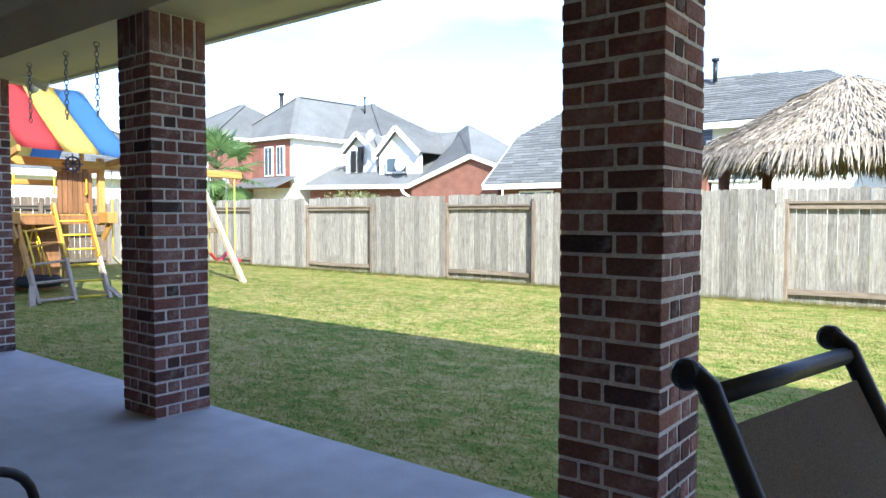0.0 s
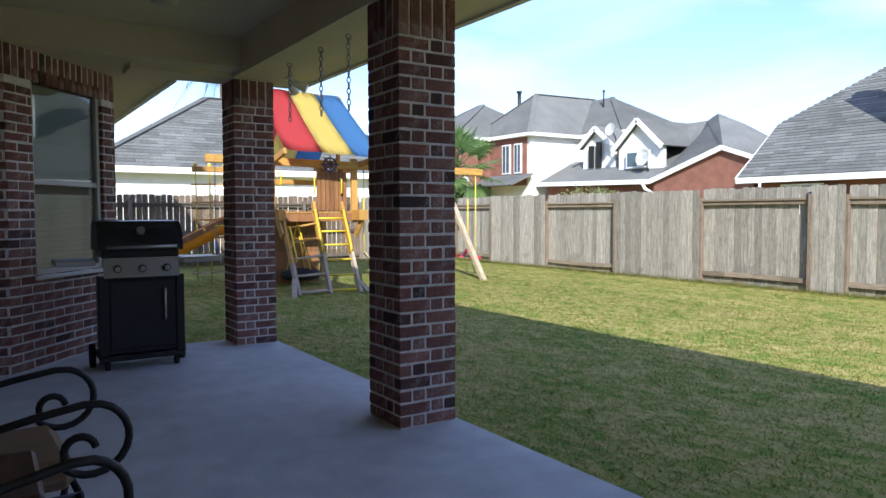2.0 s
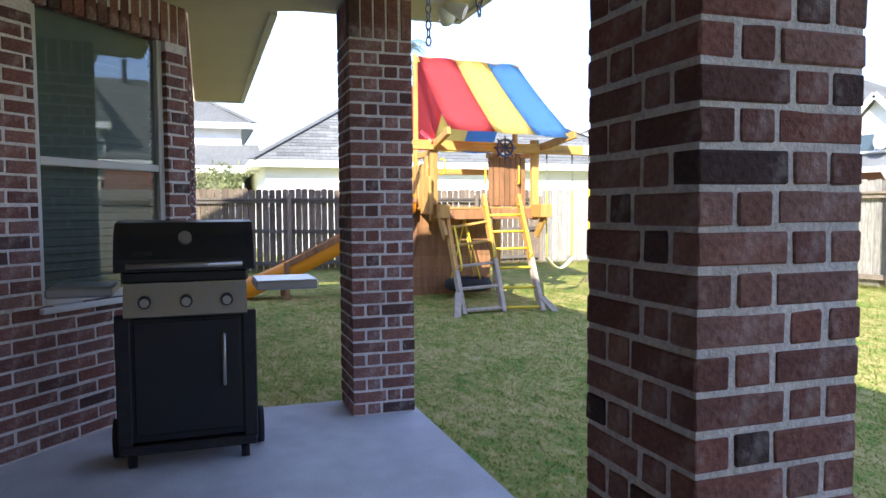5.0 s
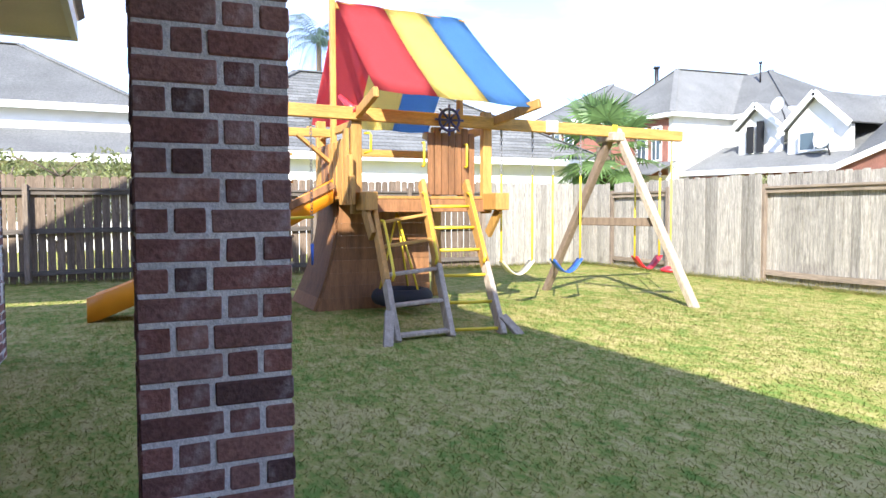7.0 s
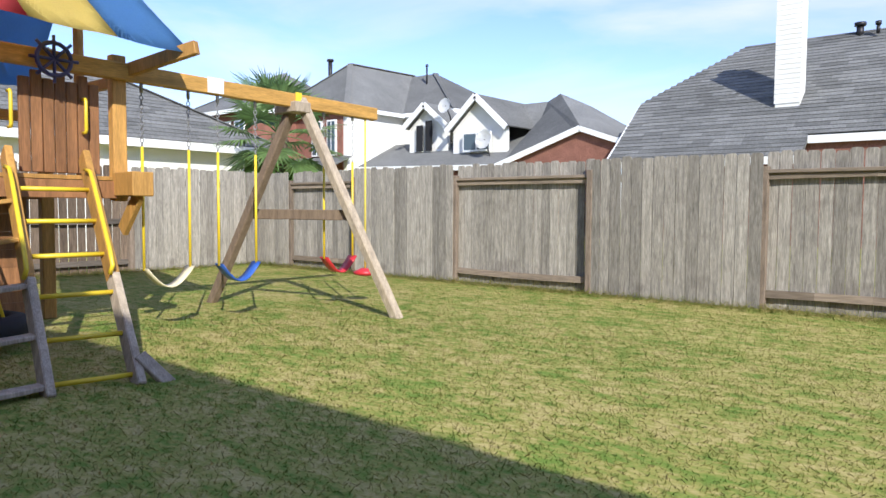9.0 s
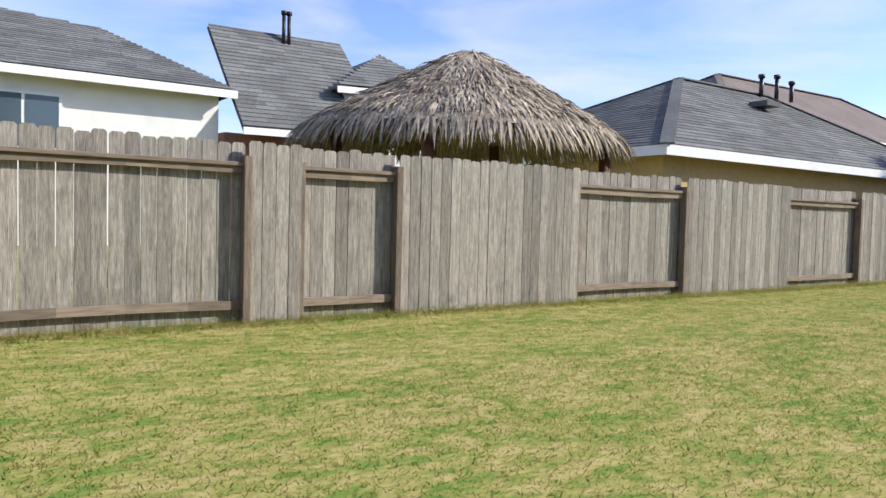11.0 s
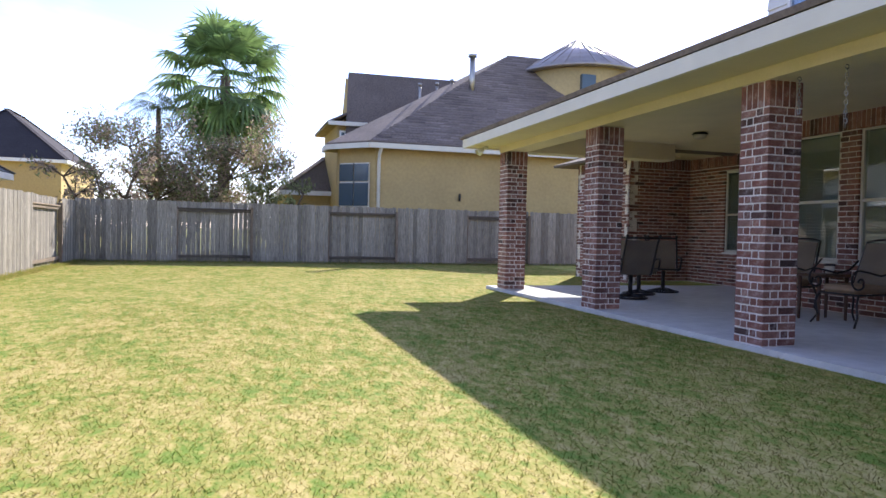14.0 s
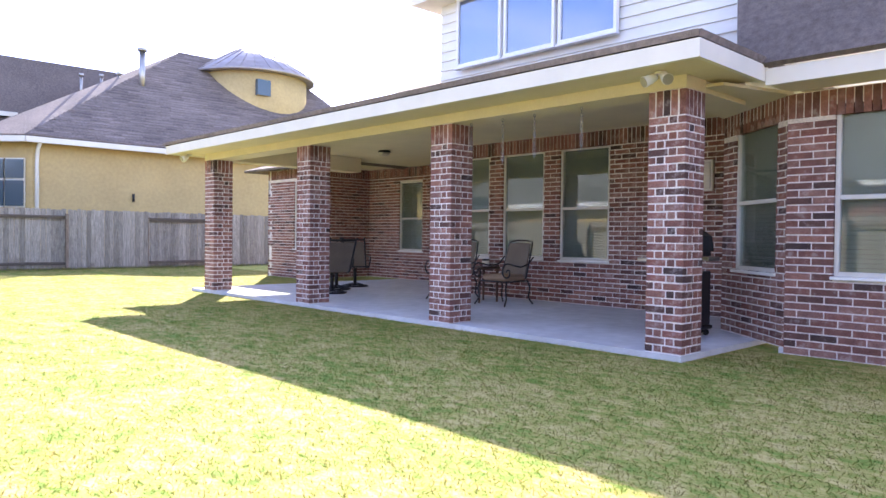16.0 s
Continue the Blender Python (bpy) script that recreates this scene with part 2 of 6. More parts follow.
def glass(name, tint=(0.9, 0.95, 0.95), base=0.09):
    m = bpy.data.materials.new(name)
    m.use_nodes = True
    t = m.node_tree
    t.nodes.remove(t.nodes["Principled BSDF"])
    g = t.nodes.new("ShaderNodeBsdfGlossy")
    g.inputs["Roughness"].default_value = 0.02
    tr = t.nodes.new("ShaderNodeBsdfTransparent")
    tr.inputs[0].default_value = (*tint, 1)
    lw = t.nodes.new("ShaderNodeLayerWeight")
    lw.inputs[0].default_value = 0.5
    pw = t.nodes.new("ShaderNodeMath")
    pw.operation = "POWER"
    pw.inputs[1].default_value = 4
    ma = t.nodes.new("ShaderNodeMath")
    ma.operation = "MULTIPLY_ADD"
    ma.inputs[1].default_value, ma.inputs[2].default_value = 0.6, base
    mx = t.nodes.new("ShaderNodeMixShader")
    t.links.new(lw.outputs["Facing"], pw.inputs[0]), t.links.new(pw.outputs[0], ma.inputs[0])
    t.links.new(ma.outputs[0], mx.inputs[0]), t.links.new(tr.outputs[0], mx.inputs[1]), t.links.new(g.outputs[0], mx.inputs[2])
    t.links.new(mx.outputs[0], t.nodes["Material Output"].inputs[0])
    return m


M_GLASS = glass("window_glass", (0.8, 0.86, 0.84))
M_COATED = glass("coated_glass", (0.6, 0.7, 0.8), 0.22)


def lawn(name, blades):
    """Half-dormant lawn: green and straw patches at two scales."""
    m = bpy.data.materials.new(name)
    m.use_nodes = True
    t = m.node_tree
    N, L = t.nodes.new, t.links.new
    b = t.nodes["Principled BSDF"]
    b.inputs["Roughness"].default_value, b.inputs["Specular IOR Level"].default_value = 0.9, 0.1
    co = N("ShaderNodeTexCoord").outputs["Object"]
    mp = N("ShaderNodeMapping")
    mp.inputs["Scale"].default_value = (0.75, 1.25, 1)
    L(co, mp.inputs[0])
    n1, n2, n3 = N("ShaderNodeTexNoise"), N("ShaderNodeTexNoise"), N("ShaderNodeTexNoise")
    for n, s in ((n1, 1.3), (n2, 7.5), (n3, 26)):
        n.inputs["Scale"].default_value, n.inputs["Detail"].default_value = s, 4
        L(mp.outputs[0], n.inputs["Vector"])
    a = N("ShaderNodeMath")
    a.operation = "MULTIPLY_ADD"
    a.inputs[1].default_value = 0.55
    L(n1.outputs[0], a.inputs[0]), L(n2.outputs[0], a.inputs[2])
    a2 = N("ShaderNodeMath")
    a2.operation = "MULTIPLY_ADD"
    a2.inputs[1].default_value = 0.75
    L(n3.outputs[0], a2.inputs[0]), L(a.outputs[0], a2.inputs[2])
    cr = N("ShaderNodeValToRGB")
    e = cr.color_ramp.elements
    e[0].position, e[0].color = 0.06, (0.13, 0.195, 0.035, 1)
    e[1].position, e[1].color = 0.94, (0.365, 0.3, 0.118, 1)
    k = e.new(0.55)
    k.color = (0.258, 0.244, 0.066, 1)
    mr = N("ShaderNodeMapRange")
    mr.inputs[1].default_value, mr.inputs[2].default_value = 0.9, 1.37
    L(a2.outputs[0], mr.inputs[0])
    L(mr.outputs[0], cr.inputs[0])
    out = cr.outputs[0]
    isl = N("ShaderNodeNewGeometry").outputs["Random Per Island"]
    ml = N("ShaderNodeMapRange")
    ml.inputs[3].default_value, ml.inputs[4].default_value = 0.85, 1.3
    L(isl, ml.inputs[0])
    mx = N("ShaderNodeMix")
    mx.data_type, mx.blend_type = "RGBA", "MULTIPLY"
    mx.inputs[0].default_value = 1
    L(out, mx.inputs[6]), L(ml.outputs[0], mx.inputs[7])
    L(mx.outputs[2], b.inputs["Base Color"])
    if blades:
        up = N("ShaderNodeCombineXYZ")
        up.inputs[2].default_value = 1
        L(up.outputs[0], b.inputs["Normal"])
        tr = N("ShaderNodeBsdfTranslucent")
        L(mx.outputs[2], tr.inputs[0])
        ms = N("ShaderNodeMixShader")
        ms.inputs[0].default_value = 0.5
        L(b.outputs[0], ms.inputs[1]), L(tr.outputs[0], ms.inputs[2]), L(ms.outputs[0], t.nodes["Material Output"].inputs[0])
    else:
        bp = N("ShaderNodeBump")
        bp.inputs["Strength"].default_value, bp.inputs["Distance"].default_value = 0.22, 0.02
        L(n3.outputs[0], bp.inputs["Height"]), L(bp.outputs[0], b.inputs["Normal"])
    return m


def translucent(m, amount):
    """Lets light through a leaf in its own colour."""
    t = m.node_tree
    b = t.nodes["Principled BSDF"]
    tr, mx = t.nodes.new("ShaderNodeBsdfTranslucent"), t.nodes.new("ShaderNodeMixShader")
    t.links.new(b.inputs["Base Color"].links[0].from_socket, tr.inputs[0])
    mx.inputs[0].default_value = amount
    t.links.new(b.outputs[0], mx.inputs[1]), t.links.new(tr.outputs[0], mx.inputs[2])
    t.links.new(mx.outputs[0], t.nodes["Material Output"].inputs[0])


for leaf in (M_PALM, M_PALM_BLUE, M_LEAF, M_LEAF_BROWN):
    translucent(leaf, 0.45)
M_LAWN = lawn("lawn", False)
M_BLADE = lawn("grass_blades", True)

# ---- mesh helpers ----
BASE = {}


def thing(name, base=(0, 0, 0), label="", category="", group="", kind=""):
    ob = new(name)
    ob.empty_display_size = 0.2
    ob.location = base
    BASE[ob.name] = Vector(base)
    return tagged(ob, label, category, group, kind)


def finish(name, bm, mat):
    me = bpy.data.meshes.new(name)
    bmesh.ops.recalc_face_normals(bm, faces=bm.faces[:])
    bm.to_mesh(me)
    bm.free()
    for m in (mat if isinstance(mat, (list, tuple)) else [mat]):
        me.materials.append(m)
    return me


def part(name, bm, mat, parent, label=""):
    me = finish(name, bm, mat)
    base = BASE[parent.name]
    me.transform(Matrix.Translation(-base))
    ob = new(name, me)
    ob.parent = parent
    BASE[ob.name] = base
    return tagged(ob, label)


def solid(name, bm, mat, label="", category="", group="", kind=""):
    return tagged(new(name, finish(name, bm, mat)), label, category, group, kind)


def box(bm, x0, x1, y0, y1, z0, z1, bevel=0.0, mi=0):
    r = bmesh.ops.create_cube(bm, size=1, matrix=Matrix.LocRotScale(((x0 + x1) / 2, (y0 + y1) / 2, (z0 + z1) / 2), None, (abs(x1 - x0), abs(y1 - y0), abs(z1 - z0))))
    faces = list({f for v in r["verts"] for f in v.link_faces})
    for f in faces:
        f.material_index = mi
    if bevel:
        bmesh.ops.bevel(bm, geom=list({e for v in r["verts"] for e in v.link_edges}), offset=bevel, segments=1, affect="EDGES")
    return bm


def beam(bm, p, q, w, h, up=(0, 0, 1), bevel=0.0, mi=0):
    """A board from p to q, w wide and h deep along up."""
    p, q = Vector(p), Vector(q)
    d = (q - p).normalized()
    s = d.cross(Vector(up))
    if s.length < 1e-4:
        s = d.cross(Vector((1, 0, 0)))
    s.normalize()
    u = s.cross(d)
    m = Matrix((s, d, u)).transposed().to_4x4()
    m.translation = (p + q) / 2
    r = bmesh.ops.create_cube(bm, size=1, matrix=m @ Matrix.Diagonal((w, (q - p).length, h, 1)))
    for f in {f for v in r["verts"] for f in v.link_faces}:
        f.material_index = mi
    if bevel:
        bmesh.ops.bevel(bm, geom=list({e for v in r["verts"] for e in v.link_edges}), offset=bevel, segments=1, affect="EDGES")
    return bm


def tube(bm, pts, r, n=8, taper=None):
    """A round bar along points."""
    pts = [Vector(p) for p in pts]
    rings = []
    side = None
    for i, p in enumerate(pts):
        d = (pts[min(i + 1, len(pts) - 1)] - pts[max(i - 1, 0)]).normalized()
        if side is None:
            side = d.orthogonal().normalized()
        side = (side - d * side.dot(d)).normalized()
        up = d.cross(side)
        rr = r if taper is None else r + (taper - r) * i / (len(pts) - 1)
        rings.append([bm.verts.new(p + (side * math.cos(a) + up * math.sin(a)) * rr) for a in (2 * math.pi * k / n for k in range(n))])
    for a, b in zip(rings, rings[1:]):
        for k in range(n):
            f = bm.faces.new((a[k], a[(k + 1) % n], b[(k + 1) % n], b[k]))
            f.smooth = True
    bm.faces.new(rings[0][::-1]), bm.faces.new(rings[-1])
    return bm


def poly(bm, pts, thick=None, mi=0):
    """A flat plate of the given outline, pushed down its normal by thick."""
    vs = [bm.verts.new(p) for p in pts]
    f = bm.faces.new(vs)
    f.material_index = mi
    if thick:
        f.normal_update()
        n = f.normal.copy()
        low = [bm.verts.new(v.co - n * thick) for v in vs]
        bm.faces.new(low[::-1]).material_index = mi
        for i in range(len(vs)):
            j = (i + 1) % len(vs)
            bm.faces.new((vs[j], vs[i], low[i], low[j])).material_index = mi
    return bm


def lathe(bm, cx, cy, profile, n=20):
    rings = [[bm.verts.new((cx + r * math.cos(2 * math.pi * k / n), cy + r * math.sin(2 * math.pi * k / n), z)) for k in range(n)] for r, z in profile]
    for a, b in zip(rings, rings[1:]):
        for k in range(n):
            bm.faces.new((a[k], a[(k + 1) % n], b[(k + 1) % n], b[k])).smooth = True
    bm.faces.new(rings[0][::-1]), bm.faces.new(rings[-1])
    return bm


B = bmesh.new
G = -0.06   # lawn level; the slab's top is 0

# ---- bricks: king-size, 76 mm courses ----
COURSE, BRICK_L, BRICK_H, JOINT = 0.0762, 0.243, 0.062, 0.014
BRICK_MESH = {}
rng = random.Random(4)


def brick_mesh(length, depth, height):
    key = (round(length, 2), round(depth, 2), round(height, 2))
    if key not in BRICK_MESH:
        bm = B()
        bmesh.ops.create_cube(bm, size=1, matrix=Matrix.Diagonal((length, depth, height, 1)))
        bmesh.ops.bevel(bm, geom=bm.edges[:], offset=0.004, segments=1, affect="EDGES")
        r = random.Random(len(BRICK_MESH))
        for v in bm.verts:
            v.co += Vector((r.uniform(-1, 1), r.uniform(-1, 1), r.uniform(-1, 1))) * 0.0018
        BRICK_MESH[key] = finish("brick", bm, M_BRICK)
    return BRICK_MESH[key]


def lay(parent, length, depth, height, m):
    ob = new("brick", brick_mesh(length, depth, height))
    ob.parent = parent
    ob.matrix_basis = m @ pose(0, 0, 0, 0, 0, rng.choice((0, 180))) @ Matrix.Translation((rng.uniform(-0.0015, 0.0015), 0, rng.uniform(-0.0015, 0.0015)))
    return ob


def joined_bricks(parent, boxes):
    """The rest of a wall's bricks, as one mesh."""
    if not boxes:
        return
    verts, faces = [], []
    for x0, x1, y0, y1, z0, z1 in boxes:
        k = len(verts)
        verts += [(x0, y0, z0), (x1, y0, z0), (x1, y1, z0), (x0, y1, z0), (x0, y0, z1), (x1, y0, z1), (x1, y1, z1), (x0, y1, z1)]
        faces += [(k, k + 3, k + 2, k + 1), (k + 4, k + 5, k + 6, k + 7), (k, k + 1, k + 5, k + 4), (k + 1, k + 2, k + 6, k + 5), (k + 2, k + 3, k + 7, k + 6), (k + 3, k, k + 4, k + 7)]
    me = bpy.data.meshes.new("brickwork")
    me.from_pydata(verts, [], faces)
    me.materials.append(M_BRICK)
    ob = new("brickwork", me)
    ob.parent = parent
    tagged(ob, kind="stuff")


def wall_boxes(length, z0, z1, openings, grow):
    """Splits a wall with openings into upright boxes."""
    us = sorted({0.0, length, *[o[0] - grow for o in openings], *[o[1] + grow for o in openings]})
    for a, b in zip(us, us[1:]):
        if b - a < 1e-4:
            continue
        mid, z = (a + b) / 2, z0
        for o in sorted((o for o in openings if o[0] - grow < mid < o[1] + grow), key=lambda o: o[2]):
            if o[2] - grow > z:
                yield a, b, z, o[2] - grow
            z = o[3] + grow
        if z < z1:
            yield a, b, z, z1


WALLS = []


def brick_wall(name, p0, p1, z0, z1, openings=(), near=None, label="brown-red brick house wall with pale mortar joints", thick=0.2):
    """The outside is to the right of the way from p0 to p1. near: the stretch whose bricks are pieces of their own."""
    d = Vector((p1[0] - p0[0], p1[1] - p0[1]))
    length = d.length
    root = thing(name, (p0[0], p0[1], 0), label, "wall", kind="structure")
    root.rotation_euler = (0, 0, math.atan2(d.y, d.x))
    bm = B()
    for a, b, lo, hi in wall_boxes(length, z0, z1, openings, 0.006):
        box(bm, a, b, 0.0045, thick, lo, hi)
    core = new("wall_core", finish("wall_core", bm, M_MORTAR))
    core.parent = root
    WALLS.append((root, length, z0, z1, tuple(openings), near))
    return root


def lay_wall(root, length, z0, z1, openings, near):
    """Running bond with a soldier course on top."""
    top = z1 - 0.262
    pieces = []
    n = int((top - z0) / COURSE)
    for i in range(n):
        z = z0 + (i + 0.5) * COURSE + 0.004
        u = -0.128 if i % 2 else 0.0
        while u < length:
            a, b = max(u, 0), min(u + BRICK_L, length)
            u += BRICK_L + JOINT
            spans = [(a, b)]
            for o in openings:
                if o[2] - 0.02 < z < o[3] + 0.02:
                    spans = [s for x0, x1 in spans for s in ((x0, min(x1, o[0])), (max(x0, o[1]), x1)) if s[1] - s[0] > 0.02]
            pieces += [(x0, x1, z - BRICK_H / 2, z + BRICK_H / 2) for x0, x1 in spans if x1 - x0 > 0.02]
    k = int(length / COURSE)
    pieces += [(u * length / k + 0.005, (u + 1) * length / k - 0.005, top + 0.006, z1 - 0.006) for u in range(k)]
    own = [p for p in pieces if near and near[0] < (p[0] + p[1]) / 2 < near[1]][:300]
    chosen = set(own)
    for x0, x1, lo, hi in own:
        lay(root, x1 - x0, 0.08, hi - lo, Matrix.Translation(((x0 + x1) / 2, 0.04 + rng.uniform(-0.002, 0.003), (lo + hi) / 2)))
    joined_bricks(root, [(x0, x1, rng.uniform(-0.003, 0.003), 0.08, lo, hi) for x0, x1, lo, hi in pieces if (x0, x1, lo, hi) not in chosen])


# ---- ground, slab ----
bm = B()
bmesh.ops.create_grid(bm, x_segments=60, y_segments=60, size=700)
for v in bm.verts:
    v.co.z = G
solid("ground", bm, M_LAWN, "half-dormant lawn of green and straw-coloured grass", "lawn", kind="structure")

SLAB_E, SLAB_W, EDGE = 3.55, -7.13, 2.065
bm = B()
poly(bm, [(SLAB_W, -0.2, 0), (SLAB_W, EDGE, 0), (SLAB_E, EDGE, 0), (SLAB_E, -3.6, 0), (0.3, -3.6, 0), (0.3, -1.6, 0), (-6.5, -1.6, 0), (-6.5, -0.2, 0)][::-1], 0.3)
bmesh.ops.recalc_face_normals(bm, faces=bm.faces[:])
solid("patio_slab", bm, M_CONCRETE, "pale grey broom-finished concrete patio slab", "patio", kind="structure")

# ---- house walls ----
ZT = 2.86
ROOT_BACK = brick_wall("wall_patio_back", (0.3, -1.5), (-6.5, -1.5), 0, ZT, [(0.7, 1.65, 0.73, 2.62), (1.98, 2.94, 0.73, 2.62), (3.28, 4.27, 0.73, 2.62)], near=(4.3, 6.3))
brick_wall("wall_recess_side", (0.3, -3.5), (0.3, -1.5), 0, ZT)
brick_wall("wall_recess_back", (4.9, -3.5), (0.3, -3.5), 0, ZT, [(1.25, 2.15, 0.73, 2.5)])
brick_wall("wall_room_side", (4.9, -1.9), (4.9, -3.5), 0, ZT)
brick_wall("wall_room_front", (7.46, -1.9), (4.9, -1.9), G, ZT, [(1.35, 2.2, 0.73, 2.5)])
brick_wall("wall_room_end", (7.46, -12.0), (7.46, -1.9), G, ZT)
C1, C2 = (-6.45, -0.2), (-7.55, 0.73)
brick_wall("wall_bay_return", (-6.45, -1.5), C1, 0, 2.6, near=(0, 1.3))
brick_wall("wall_bay", C1, C2, 0, 2.6, [(0.3, 1.24, 0.76, 2.44)], near=(0, 1.5))
brick_wall("wall_wing", C2, (-11.6, 0.73), G, 2.6, [(0.45, 1.45, 0.76, 2.44), (1.75, 2.75, 0.76, 2.44)], near=(0.9, 4.0))
brick_wall("wall_wing_end", (-11.6, 0.73), (-11.6, -12.0), G, 2.6)
bm = B()
box(bm, -11.62, -7.5, 0.5, 0.722, -0.35, 0.0)
solid("foundation", bm, M_CONCRETE, "grey concrete house foundation edge", "foundation", kind="structure")

# ---- columns ----
W, H = 0.39, 2.54
col = thing("brick_column", (0, 0, 0), "square brick patio column with a soldier course on top", "column", "patio columns")
bm = B()
box(bm, 0.0045, W - 0.0045, 0.0045, W - 0.0045, 0, H)
part("column_core", bm, M_MORTAR, col)
D = 0.078
NC = 30
for i in range(NC):
    z = (i + 0.5) * COURSE
    for f in range(4):
        turn = Matrix.Translation((W / 2, W / 2, 0)) @ pose(0, 0, 0, 0, 0, 90 * f) @ Matrix.Translation((-W / 2, -W / 2, 0))
        run = W - D - JOINT
        spans = [(0, 0.206), (0.22, run)] if i % 2 else [(D + JOINT, D + JOINT + D), (2 * (D + JOINT), W)]
        for a, b in spans:
            lay(col, b - a, D, BRICK_H, turn @ Matrix.Translation(((a + b) / 2, D / 2 + rng.uniform(-0.003, 0.002), z)))
for f in range(4):
    turn = Matrix.Translation((W / 2, W / 2, 0)) @ pose(0, 0, 0, 0, 0, 90 * f) @ Matrix.Translation((-W / 2, -W / 2, 0))
    for k in range(4):
        lay(col, 0.068, 0.068, 0.244, turn @ Matrix.Translation((k * 0.079 + 0.034, 0.034, NC * COURSE + 0.127)))
YI = 1.645
col.matrix_basis = pose(-3.955, YI, 0)
for x in (-7.115, -0.725, 2.635):
    copy_thing(col, pose(x, YI, 0))

# ---- patio ceiling, beam, eaves, roofs ----
bm = B()
box(bm, -6.45, 4.9, -3.5, 1.66, 2.86, 2.9)
poly(bm, [(-6.45, -1.5, 2.62), (-6.45, 1.66, 2.62), (-7.3, 1.66, 2.62), (-7.6, 0.73, 2.62), (-6.45, -0.2, 2.62)], 0.03)
box(bm, -6.5, -6.452, -1.5, 1.66, 2.6, 2.9)
solid("ceiling", bm, M_CREAM, "cream painted patio ceiling", "ceiling", kind="structure")
bm = B()
box(bm, -7.12, 3.03, 1.64, 2.04, H + 0.002, 2.9)
box(bm, -7.12, -6.72, 0.75, 1.63, H + 0.002, 2.9)
box(bm, 2.63, 3.03, -1.5, 1.63, H + 0.002, 2.9)
solid("porch_beam", bm, M_CREAM, "cream painted boxed porch beam over brick columns", "beam", kind="structure")
bm = B()
box(bm, -7.5, 3.0, 2.045, 2.6, 2.66, 2.69)
box(bm, -7.5, -7.125, 1.3, 2.04, 2.66, 2.69)
box(bm, 3.035, 3.4, -1.9, 2.6, 2.66, 2.69)
box(bm, -11.7, -7.55, 0.735, 1.27, 2.62, 2.65)
solid("soffit", bm, M_CREAM, "cream painted soffit boards under the eave", "soffit", kind="structure")
bm = B()
box(bm, -7.55, 3.45, 2.6, 2.65, 2.64, 2.80)
box(bm, -7.55, -7.5, 1.25, 2.6, 2.64, 2.80)
box(bm, 3.4, 3.45, -1.9, 2.6, 2.64, 2.80)
box(bm, -11.75, -7.555, 1.27, 1.32, 2.6, 2.76)
box(bm, -11.75, -11.7, 0.6, 1.27, 2.6, 2.76)
solid("fascia", bm, M_FASCIA, "off-white painted fascia board along the eave", "fascia", kind="structure")


def shingled(parent, name, outline, mat, course=0.14, lap=0.012, width=0.3, seed=1):
    """A sloping roof plane of lapped shingle courses; the first two points are its eave."""
    o = [Vector(p) for p in outline]
    e = (o[1] - o[0]).normalized()
    n = e.cross(o[2] - o[1])
    n.normalize()
    if n.z < 0:
        n = -n
    up = n.cross(e)
    if up.z < 0:
        up = -up
    flat = [((p - o[0]).dot(e), (p - o[0]).dot(up)) for p in o]
    top = max(v for _, v in flat)
    r = random.Random(seed)
    bm = B()
    v = 0.0
    while v < top - 0.01:
        w = min(v + course, top)
        mid = (v + w) / 2
        xs = []
        for (a, b), (c, d) in zip(flat, flat[1:] + flat[:1]):
            if (b - mid) * (d - mid) < 0:
                xs.append(a + (c - a) * (mid - b) / (d - b))
        if len(xs) >= 2:
            lo, hi = min(xs), max(xs)
            u = lo
            while u < hi - 0.001:
                x = min(u + width * r.uniform(0.6, 1.4), hi)
                k = lap * r.uniform(0.8, 1.3)
                q = [o[0] + e * a + up * b + n * h for a, b, h in ((u, v, k), (x, v, k), (x, w, 0.002), (u, w, 0.002))]
                vs = [bm.verts.new(p) for p in q]
                bm.faces.new(vs)
                lw = [bm.verts.new(q[0] - n * k), bm.verts.new(q[1] - n * k)]
                bm.faces.new((lw[0], lw[1], vs[1], vs[0]))
                u = x
        v = w
    ob = part(name, bm, mat, parent)
    return ob


def roof_plate(parent, outline, mat, thick=0.06):
    bm = B()
    poly(bm, outline, thick)
    return part("roof_deck", bm, mat, parent)


